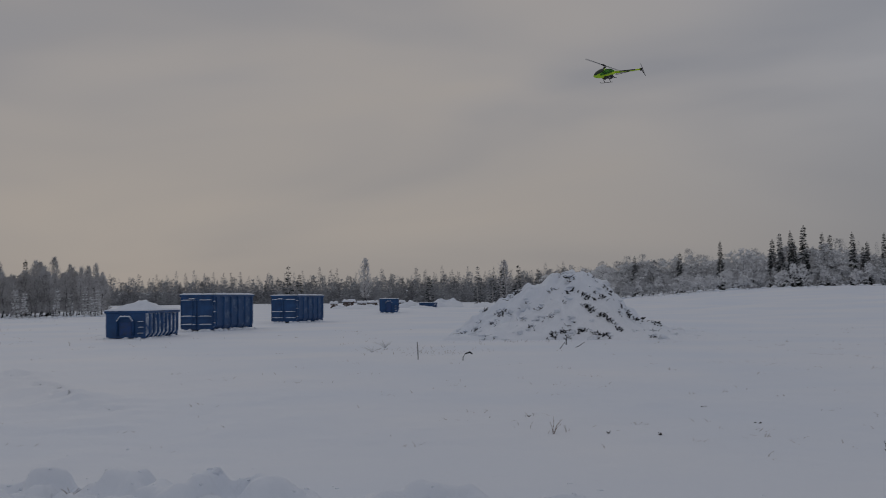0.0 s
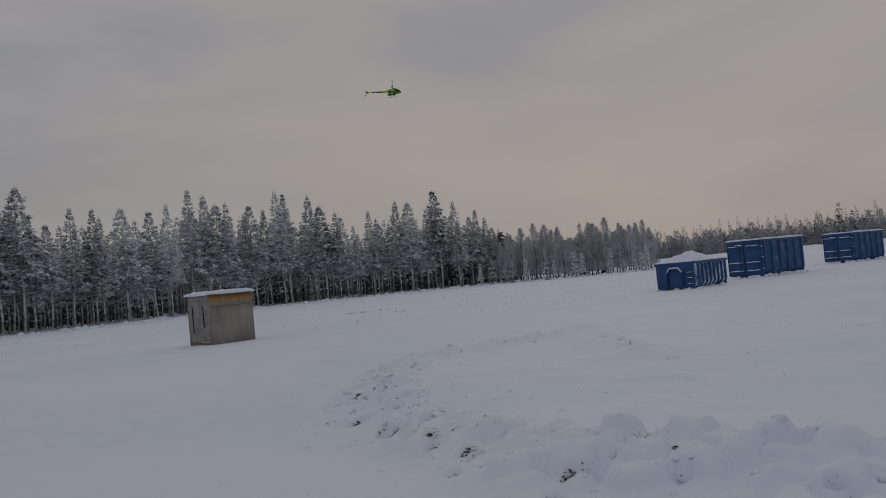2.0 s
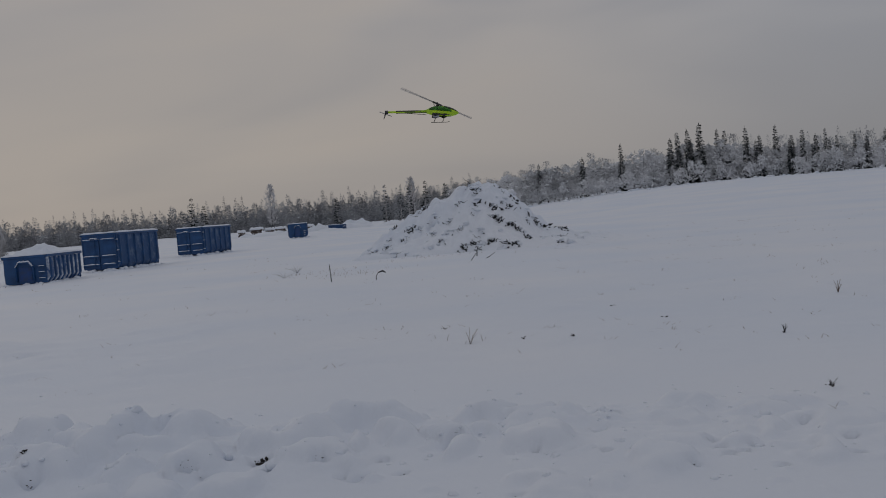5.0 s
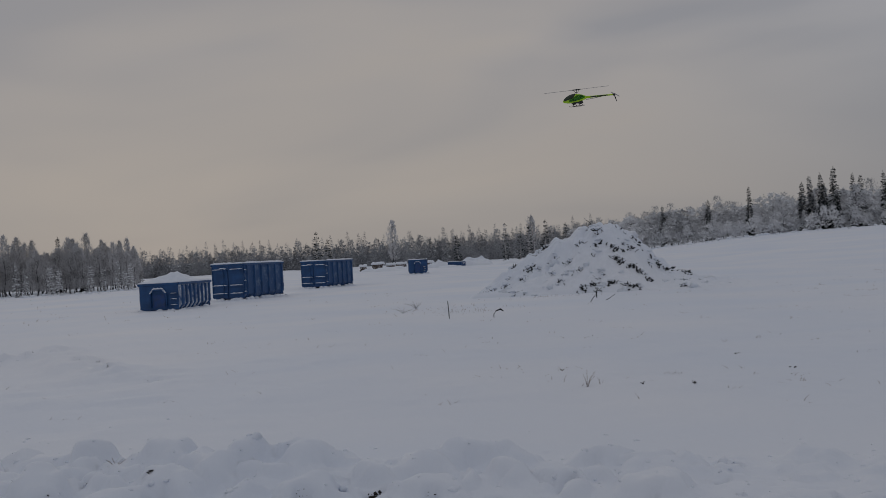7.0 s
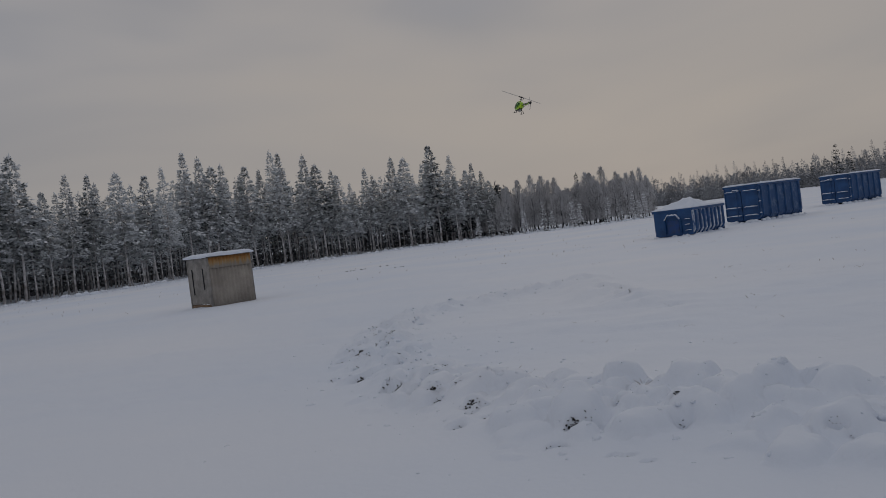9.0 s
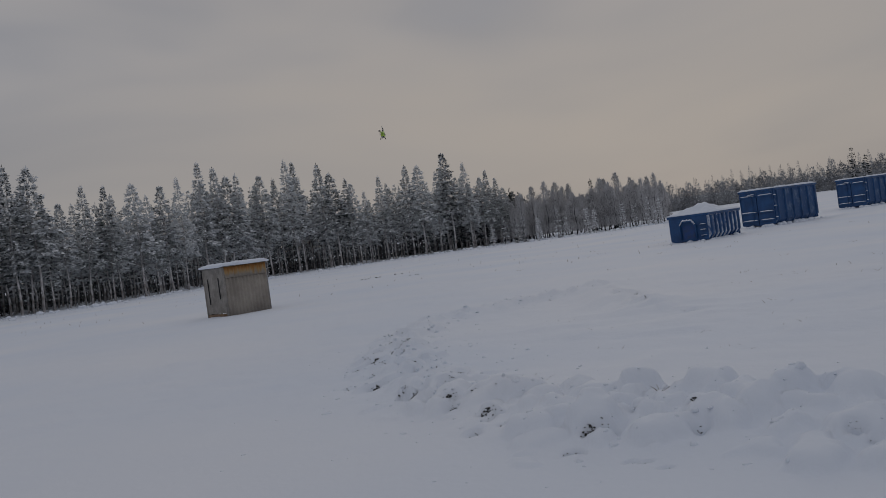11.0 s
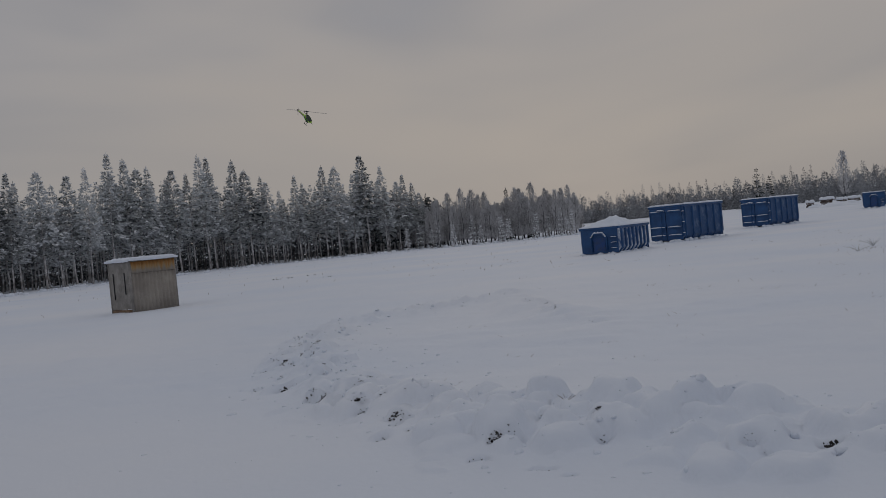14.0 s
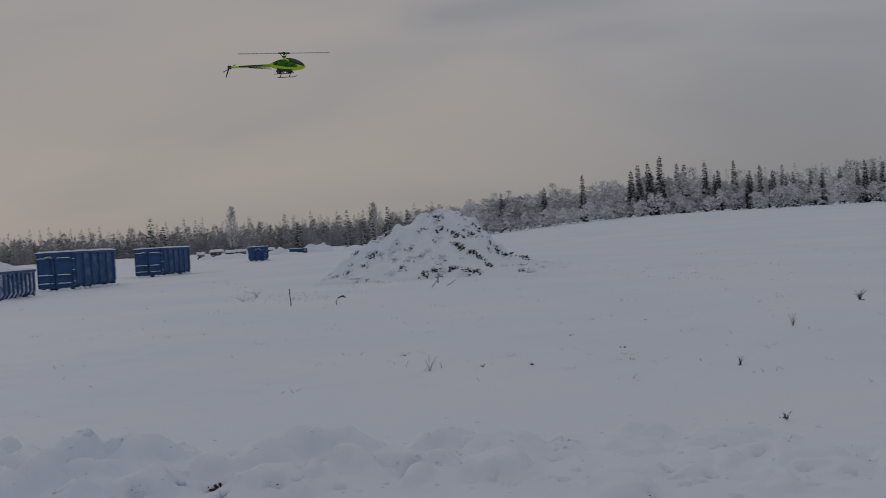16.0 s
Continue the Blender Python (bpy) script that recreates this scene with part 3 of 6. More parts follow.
        box(bm, -0.36, 0.36, -0.02, -0.004, 0.32, H - 0.62, 0.01)
        part("recess_plate", bm, M_BLUE_WORN, c)
        bm = bmesh.new()
        for (ax, ay, az_), (bx, by, bz) in zip(arch[1:-2], arch[2:-1]):
            for k in range(5):
                u0, u1 = k / 5, (k + 1) / 5
                xa, xb = ax + (bx - ax) * u0, ax + (bx - ax) * u1
                zc = az_ + (bz - az_) * (u0 + u1) / 2
                snow_strip(bm, xa, xb, -0.2, -0.05, zc + 0.035, 0.09, seed + k, 2, 2)
        part("snow_cap", bm, M_SNOW, c, "snow on the lifting frame")
        for zz in (0.42, 0.74, 1.05):
            bm = bmesh.new()
            tube(bm, [(w - 0.42, -0.005, zz), (w - 0.42, -0.10, zz), (w - 0.12, -0.10, zz), (w - 0.12, -0.005, zz)], 0.022, 6)
            rung = part("ladder_rung", bm, M_BLUE, c)
            bm = bmesh.new()
            snow_strip(bm, w - 0.43, w - 0.11, -0.125, -0.03, zz + 0.018, 0.035, seed + int(zz * 100), 4, 2)
            part("snow_cap", bm, M_SNOW, rung, "snow on the rung")
    # snow load
    bm = bmesh.new()
    nx, ny = 14, 26
    grid = {}
    for i in range(nx + 1):
        for j in range(ny + 1):
            u, v = i / nx, j / ny
            px, py = (-w + 0.055) + (W - 0.11) * u, 0.07 + (L - 0.14) * v
            dome = math.sin(math.pi * min(max(u, 0.0), 1.0)) ** 0.6 * math.sin(math.pi * v) ** 0.5
            k = float(fbm(np.array([px / 0.9 + seed]), np.array([py / 0.9]), 3, seed)[0])
            pz = (H - 0.10 + 0.70 * dome * (0.8 + 2.4 * k)) if heap else (H - 0.35 + 0.12 * k)
            grid[i, j] = bm.verts.new((px, py, pz))
    for i in range(nx):
        for j in range(ny):
            bm.faces.new((grid[i, j], grid[i + 1, j], grid[i + 1, j + 1], grid[i, j + 1])).smooth = True
    part("snow_load", bm, M_SNOW, c, "heaped snow in the container")
    # drift of lumps along the foot
    rnd = random.Random(seed + 5)
    for k in range(34):
        bm = bmesh.new()
        side = rnd.random() < 0.7
        px, py = (w + rnd.uniform(-0.15, 0.15), rnd.uniform(0, L)) if side else (rnd.uniform(-w, w), rnd.uniform(-0.25, 0.05))
        r = rnd.uniform(0.06, 0.19)
        mtx = Matrix.Translation((px, py, rnd.uniform(0.02, 0.09))) @ Matrix.Diagonal((r * 1.3, r * 1.3, r, 1))
        bmesh.ops.create_icosphere(bm, subdivisions=2, radius=1.0, matrix=mtx)
        for v in bm.verts:
            v.co += Vector(noise.noise_vector(v.co * 6)) * 0.06
        for f in bm.faces:
            f.smooth = True
        part("snow_lump", bm, M_SNOW, c)
    return c


def container_at(name, az, d, toward, L, W, H, label, **more):
    """Placed by its near front corner on the right; toward: the way its length runs, in degrees to the left of straight ahead."""
    x, y = place(az, d)
    a = radians(toward)
    x, y = x - math.cos(a) * W / 2, y - math.sin(a) * W / 2
    return container(name, x, y, toward, L, W, H, label, **more)


container_at("low_container", 20.44, 54.6, -3, 4.7, 2.34, 1.66, "low blue steel roll-off container heaped with snow", front="hook", ribs=8, heap=True, seed=3)
container_at("tall_container", 16.69, 65.0, -11, 6.1, 2.40, 2.50, "tall blue ribbed steel container with snow on its rail", ribs=6, seed=5)
container_at("tall_container", 11.88, 85.5, -13, 6.1, 2.45, 2.50, "tall blue ribbed steel container with scuffed end doors", ribs=6, seed=8)
container_at("far_container", 5.84, 134, 5, 5.5, 2.50, 2.08, "blue steel container standing alone on the snow", front="hook", ribs=7, seed=11)
container_at("far_container", 3.47, 205, 68, 3.2, 2.3, 1.15, "small far blue container behind snow heaps", front="hook", ribs=5, seed=13)


# ---- shed ----
def shed():
    x, y = place(49.19, 39.8)
    s = thing("shed", pose(x, y, gz(x, y) - 0.03, 0, 0, 0), "small weathered grey shed with a snowy flat roof", "shed")
    u, v = Vector((0.19, 0.98, 0)).normalized(), Vector((-0.98, 0.19, 0)).normalized()
    a, b, h = 2.02, 1.62, 2.06  # corrugated side along u, boarded side along v

    def P(i, j, z):
        return u * i + v * j + Vector((0, 0, z))

    # corrugated sheets: a thick folded sheet each
    n = 14
    for k in range(4):
        bm = bmesh.new()
        i0, i1 = a * k / 4, a * (k + 1) / 4 - 0.004
        outer, inner = [], []
        steps = n
        for q in range(steps + 1):
            i = i0 + (i1 - i0) * q / steps
            off = 0.036 * math.sin(2 * math.pi * (i / 0.168))
            outer.append(P(i, -0.012 + off, 0))
            inner.append(P(i, 0.02 + off, 0))
        prof = outer + inner[::-1]
        loft(bm, [[p + Vector((0, 0, z)) for p in prof] for z in (-0.06, h - 0.46)])
        part("corrugated_sheet", bm, M_METAL_SHEET, s)
    for k in range(4):
        bm = bmesh.new()
        i0, i1 = a * k / 4 + 0.01, a * (k + 1) / 4 - 0.006
        prof = [P(i0 + (i1 - i0) * q / n, -0.040 + 0.026 * math.sin(2 * math.pi * (i0 + (i1 - i0) * q / n) / 0.168), 0) for q in range(n + 1)]
        prof += [P(i1, 0.03, 0), P(i0, 0.03, 0)]
        loft(bm, [[p + Vector((0, 0, z)) for p in prof] for z in (h - 0.48, h - 0.02)])
        part("rusty_sheet", bm, M_RUST, s, "orange rust-streaked metal strip under the roof")
    # boards of the other side
    m = 11
    for k in range(m):
        bm = bmesh.new()
        j0, j1 = 0.03 + b * k / m, 0.03 + b * (k + 1) / m - 0.008
        for i_ in (0.0,):
            vs = [P(i_ - 0.012, j0, 0), P(i_ + 0.02, j0, 0), P(i_ + 0.02, j1, 0), P(i_ - 0.012, j1, 0)]
            loft(bm, [[p + Vector((0, 0, z)) for p in vs] for z in (0.14 + 0.01 * (k % 3), h - 0.03)])
        for f in bm.faces:
            f.smooth = False
        part("board", bm, M_GREY_BOARD, s)
    for j in (0.42, 1.28):
        bm = bmesh.new()
        vs = [P(-0.045, j - 0.02, 0), P(-0.014, j - 0.02, 0), P(-0.014, j + 0.02, 0), P(-0.045, j + 0.02, 0)]
        loft(bm, [[p + Vector((0, 0, z)) for p in vs] for z in (0.75 if j < 1 else 0.55, 1.62)])
        part("door_strap", bm, M_TWIG, s, "dark iron door strap")
    # back and far walls
    bm = bmesh.new()
    loft(bm, [[P(a - 0.03, 0.02, z), P(a, 0.02, z), P(a, b, z), P(a - 0.03, b, z)] for z in (0.1, h - 0.02)])
    loft(bm, [[P(0.03, b, z), P(0.03, b + 0.03, z), P(a, b + 0.03, z), P(a, b, z)] for z in (0.1, h - 0.02)])
    for f in bm.faces:
        f.smooth = False
    part("rear_wall", bm, M_GREY_BOARD, s)
    for i, j in ((0, 0), (a, 0), (0, b), (a, b)):
        bm = bmesh.new()
        loft(bm, [[P(i - 0.035, j - 0.035, z), P(i + 0.035, j - 0.035, z), P(i + 0.035, j + 0.035, z), P(i - 0.035, j + 0.035, z)] for z in (0.0, h)])
        part("corner_post", bm, M_GREY_BOARD, s)
    bm = bmesh.new()
    loft(bm, [[P(-0.03, 0.02, z), P(0.05, 0.02, z), P(0.05, b, z), P(-0.03, b, z)] for z in (-0.05, 0.13)])
    part("sill_plank", bm, M_PLANK, s, "brown timber sill")
    bm = bmesh.new()
    o = 0.10
    loft(bm, [[P(-o, -o - 0.02, z), P(a + o, -o - 0.02, z - 0.02), P(a + o, b + o, z), P(-o, b + o, z + 0.03)] for z in (h, h + 0.05)])
    for f in bm.faces:
        f.smooth = False
    part("roof", bm, M_GREY_BOARD, s)
    bm = bmesh.new()
    nx, ny, g = 16, 14, {}
    for i in range(nx + 1):
        for j in range(ny + 1):
            p = P(-o - 0.03 + (a + 2 * o + 0.06) * i / nx, -o - 0.05 + (b + 2 * o + 0.06) * j / ny, 0)
            edge = min(i, nx - i, j, ny - j)
            g[i, j] = bm.verts.new(p + Vector((0, 0, h + 0.06 + (0.02, 0.075, 0.10)[min(edge, 2)] + 0.04 * noise.noise(p * 2))))
    for i in range(nx):
        for j in range(ny):
            bm.faces.new((g[i, j], g[i + 1, j], g[i + 1, j + 1], g[i, j + 1])).smooth = True
    ring = [(i, 0) for i in range(nx)] + [(nx, j) for j in range(ny)] + [(i, ny) for i in range(nx, 0, -1)] + [(0, j) for j in range(ny, 0, -1)]
    low = [bm.verts.new(g[k].co - Vector((0, 0, 0.075))) for k in ring]
    for q in range(len(ring)):
        r = (q + 1) % len(ring)
        bm.faces.new((low[q], low[r], g[ring[r]], g[ring[q]]))
    bm.faces.new(list(reversed(low)))
    part("roof_snow", bm, M_SNOW, s, "slab of white snow on the roof")


shed()


# ---- trees ----
def kites(base, way, side, length, width):
    """Flat four-cornered sprays: arrays of base points, directions, side vectors, lengths and widths."""
    mid = base + way * (length * 0.45)[:, None]
    v = np.stack([base, mid + side * (width * 0.5)[:, None], base + way * length[:, None], mid - side * (width * 0.5)[:, None]], 1)
    return v.reshape(-1, 3)


def unit(v):
    return v / np.maximum(np.linalg.norm(v, axis=-1, keepdims=True), 1e-9)


def conifer(rng, h, r0, bare, whorls, per, sprays, droop, slender, size, top_up=0.5, taper=0.4):
    """Points of a conifer's crown as flat sprays along its branches. bare: share of the trunk without branches."""
    B, W, S, Ls, Ws = [], [], [], [], []
    for k in range(whorls):
        u = (k + rng.random() * 0.8) / whorls
        u = u ** 0.86
        z = h * (bare + (1 - bare) * u * 0.985)
        reach = r0 * ((1 - u) ** slender) * rng.uniform(0.75, 1.15) * (0.55 + 0.45 * min(1, u * 5)) + 0.18
        for q in range(per):
            a = rng.random() * 2 * math.pi
            ln = reach * rng.uniform(0.6, 1.15)
            slope = -droop * (1 - u) + top_up * u * u + rng.uniform(-0.15, 0.15)
            d = np.array([math.cos(a), math.sin(a), slope])
            n = max(3, int(sprays * (0.35 + 0.65 * ln / (r0 + 0.2))))
            s = rng.uniform(0.15, 1.0, n) ** 0.8
            p = np.outer(s * ln, d) + [0, 0, z]
            p[:, 2] -= 0.25 * droop * (s * ln) ** 2 / max(r0, 0.5)
            turn = rng.uniform(-1.1, 1.1, n)
            ca, sa = np.cos(a + turn), np.sin(a + turn)
            way = unit(np.stack([ca, sa, slope + rng.uniform(-0.45, 0.35, n)], 1))
            side = unit(np.cross(way, unit(np.stack([rng.normal(0, 0.9, n), rng.normal(0, 0.9, n), np.ones(n)], 1))))
            B.append(p), W.append(way), S.append(side)
            Ls.append(size * rng.uniform(0.7, 1.3, n) * (1 - taper * u))
            Ws.append(size * rng.uniform(0.35, 0.75, n) * (1 - taper * u))
    # short sprays close to the stem fill the upper crown
    n = int(whorls * 3.2)
    u = rng.uniform(0.35, 1.0, n) ** 0.7
    a = rng.random(n) * 2 * np.pi
    rad = 0.30 * r0 * (1.05 - u) * rng.random(n)
    B.append(np.stack([rad * np.cos(a), rad * np.sin(a), h * (bare + (1 - bare) * u * 0.985)], 1))
    W.append(unit(np.stack([np.cos(a), np.sin(a), rng.uniform(-0.5, 0.8, n)], 1)))
    S.append(unit(np.cross(W[-1], rng.normal(0, 1, (n, 3)))))
    Ls.append(size * rng.uniform(0.6, 1.2, n) * (1.2 - u)), Ws.append(size * rng.uniform(0.3, 0.6, n) * (1.25 - u))
    # leader
    n = 5
    B.append(np.stack([rng.normal(0, 0.03, n), rng.normal(0, 0.04, n), h * rng.uniform(0.95, 0.995, n)], 1))
    W.append(unit(np.stack([rng.normal(0, 0.35, n), rng.normal(0, 0.35, n), np.ones(n)], 1)))
    S.append(unit(rng.normal(0, 1, (n, 3))))
    Ls.append(np.full(n, size * 0.75)), Ws.append(np.full(n, size * 0.28))
    return kites(np.concatenate(B), np.concatenate(W), np.concatenate(S), np.concatenate(Ls), np.concatenate(Ws))


def pine_crown(rng, h, r0, bare, whorls, per, fill):
    """Boughs of a pine as flat pads in tiers: dark needle sprays below, and the snow that lies along the top of each pad."""
    dark, light = [], []
    for k in range(whorls):
        u = ((k + 0.7 * rng.random()) / whorls) ** 0.92
        z = h * (bare + (0.985 - bare) * u)
        wide = r0 * (1 - u) ** 0.90 * (0.70 + 0.30 * min(1.0, 4.5 * u)) * rng.uniform(0.85, 1.12) + 0.09
        turn0 = rng.random() * 6.28
        for q in range(per):
            if rng.random() < 0.10:
                continue
            a = turn0 + 6.28 * (q + rng.uniform(-0.35, 0.35)) / per
            ln = wide * rng.uniform(0.62, 1.12)
            rise = -0.16 * (1 - u) + 0.55 * u * u + rng.uniform(-0.12, 0.12)
            n = max(4, int(fill * (0.35 + 0.65 * ln / r0)))
            for pile, m, lift, size in ((dark, n, -0.05, 0.56), (light, int(n * 1.1), 0.10, 0.54)):
                s = rng.uniform(0.22, 1.0, m) ** 0.75
                off = rng.normal(0, 0.17, m) * ln * (1.15 - 0.5 * s)
                sag = 0.20 * ln * s * s * (1 - u)
                p = np.stack([np.cos(a) * s * ln - np.sin(a) * off, np.sin(a) * s * ln + np.cos(a) * off, z + rise * s * ln - sag + lift + rng.normal(0, 0.05, m)], 1)
                yaw = a + rng.uniform(-0.9, 0.9, m)
                dip = rise + (rng.uniform(-0.75, 0.25, m) if lift < 0 else rng.uniform(-0.35, 0.30, m))
                way = unit(np.stack([np.cos(yaw), np.sin(yaw), dip], 1))
                lean = rng.normal(0, 0.9 if lift < 0 else 0.55, m)
                flat = np.stack([-np.sin(yaw), np.cos(yaw), lean], 1)
                side = unit(flat - way * (flat * way).sum(1)[:, None])
                f = size * (1 - 0.50 * u)
                pile.append(kites(p, way, side, f * rng.uniform(0.6, 1.25, m), f * rng.uniform(0.35, 0.70, m)))
    # upright candle shoots at the tip
    n = 9
    zt = h * rng.uniform(0.92, 0.995, n)
    way = unit(np.stack([rng.normal(0, 0.4, n), rng.normal(0, 0.4, n), np.ones(n)], 1))
    tip = kites(np.stack([rng.normal(0, 0.06, n), rng.normal(0, 0.06, n), zt], 1), way, unit(rng.normal(0, 1, (n, 3))), np.full(n, 0.42), np.full(n, 0.13))
    dark.append(tip[:16]), light.append(tip[16:])
    return np.concatenate(dark), np.concatenate(light)


def broadleaf(rng, h, spread, n, size, bare=0.15, weep=0.0, shape=0.7):
    """Sprays of twigs of a leafless, rimed tree."""
    u = rng.random(n) ** 0.9
    z = h * (bare + (1 - bare) * u)
    prof = spread * np.maximum(np.sin(np.pi * np.clip(0.12 + 0.86 * u, 0, 1)), 0.06) ** shape
    a = rng.random(n) * 2 * np.pi
    r = prof * np.sqrt(rng.random(n)) * (0.75 + 0.35 * np.sin(3 * a + 5 * u + rng.random()))
    base = np.stack([r * np.cos(a), r * np.sin(a), z], 1)
    out = rng.uniform(0.1, 0.8, n) * (1 - 0.65 * u)
    way = unit(np.stack([np.cos(a) * out, np.sin(a) * out, rng.uniform(0.3, 1.2, n) - weep * 1.4], 1))
    side = unit(np.cross(way, rng.normal(0, 1, (n, 3))))
    return kites(base, way, side, size * rng.uniform(0.6, 1.5, n), size * rng.uniform(0.10, 0.32, n))


def puffy(rng, h, spread, clumps, per, size):
    """A rounded, rime-laden crown made of clumps of short drooping sprays."""
    B, W, S = [], [], []
    for k in range(clumps):
        u = (k + rng.random()) / clumps
        a, prof = rng.random() * 6.28, spread * math.sin(math.pi * (0.18 + 0.76 * u)) ** 0.7
        rr = prof * rng.uniform(0.35, 1.0)
        c = np.array([rr * math.cos(a), rr * math.sin(a), h * (0.08 + 0.88 * u)])
        d = unit(rng.normal(0, 1, (per, 3)))
        d[:, 2] = np.abs(d[:, 2]) * 0.9 - 0.15
        q = rng.uniform(0.45, 0.95) * (0.6 + 0.4 * (1 - u))
        B.append(c + d * (q * rng.uniform(0.3, 1.0, (per, 1))))
        w = unit(d + rng.normal(0, 0.5, (per, 3)) + [0, 0, -0.35])
        W.append(w), S.append(unit(np.cross(w, rng.normal(0, 1, (per, 3)))))
    B, W, S = np.concatenate(B), np.concatenate(W), np.concatenate(S)
    n = len(B)
    top = broadleaf(rng, h * 1.0, spread * 0.75, 170, size * 1.0, 0.35, 0.0, 0.8)
    return np.concatenate([kites(B, W, S, size * rng.uniform(0.6, 1.3, n), size * rng.uniform(0.3, 0.7, n)), top])


def quads(v):
    return np.arange(len(v)).reshape(-1, 4)


def trunk_mesh(rng, h, r, sway=0.15, limbs=0, limb_len=1.0, start=0.3):
    bm = bmesh.new()
    pts = [(sway * math.sin(k * 0.9 + h), sway * math.cos(k * 1.3 + h) - sway, -0.3 + h * k / 7) for k in range(8)]
    pts[0] = (0, 0, -0.3)
    tube(bm, pts, [r * (1 - 0.88 * (k / 7)) for k in range(8)], 6)
    for k in range(limbs):
        z = h * (start + (0.92 - start) * (k + rng.random()) / limbs)
        a = rng.random() * 6.28
        ln = limb_len * (1.1 - 0.7 * z / h)
        b = Vector((0, 0, z))
        e = b + Vector((math.cos(a) * ln, math.sin(a) * ln, ln * rng.uniform(0.3, 1.1)))
        tube(bm, [b, b.lerp(e, 0.5) + Vector((0, 0, -0.05)), e], [r * 0.35, r * 0.22, 0.012], 4)
    return bm


def tree(name, label, category, bm, crown, mat, bark=None):
    t = thing(name, Matrix.Identity(4), label, category)
    part("trunk", bm, bark or M_BARK, t)
    mesh_part("crown", crown, quads(crown), mat, t)
    return t


def stand_at(x, y, rng, s=1.0, lean=1.5):
    return Matrix.LocRotScale((x, y, gz(x, y) - 0.05), Euler((radians(rng.uniform(-lean, lean)), radians(rng.uniform(-lean, lean)), rng.uniform(0, 6.28))), None)


def scatter(protos, spots, rng, group):
    """Copies of the sample trees at the plan points; the samples take the first places."""
    for k, (x, y) in enumerate(spots):
        p = protos[k % len(protos)]
        m = stand_at(x, y, rng)
        o = p if k < len(protos) else copy_thing(p, m)
        if k < len(protos):
            o.matrix_basis = m
        o["group"] = group


rng = np.random.default_rng(7)


def along(line, n, depth, front=0.0, r=rng):
    """n plan points in a belt behind a line of (az, d) points, thicker towards its edge."""
    azs, ds = [p[0] for p in line], [p[1] for p in line]
    out = []
    for k in range(n):
        a = line[0][0] + (line[-1][0] - line[0][0]) * (k + r.random()) / n
        d = float(np.interp(a, azs, ds)) + front + depth * r.random() ** 1.3
        out.append(place(a, d))
    return out


PINE_EDGE = [(30.6, 166), (31.6, 160), (34, 152), (37, 150), (43, 144), (52, 122), (60, 110), (66, 102), (80, 92)]
BIRCH_EDGE = [(22.6, 152), (24, 148), (27, 142), (31, 152), (34, 165)]
RIGHT_EDGE = [(-62, 150), (-45, 165), (-30, 186), (-18, 190), (-7, 194), (-3, 215)]


def joined(name, label, category, mat, spots, maker, variants=6):
    """A far wood of uncountable trees in one mesh."""
    models = [maker(k) for k in range(variants)]
    vs = []
    for k, (x, y) in enumerate(spots):
        c = models[k % variants]
        a, s = rng.uniform(0, 6.28), rng.uniform(0.8, 1.15)
        R = np.array([[math.cos(a), -math.sin(a), 0], [math.sin(a), math.cos(a), 0], [0, 0, 1]])
        vs.append((c * [s, s, s]) @ R.T + [x, y, gz(x, y)])
    v = np.concatenate(vs)
    o = mesh_part(name, v, quads(v), mat)
    return tagged(o, label, category, kind="stuff")


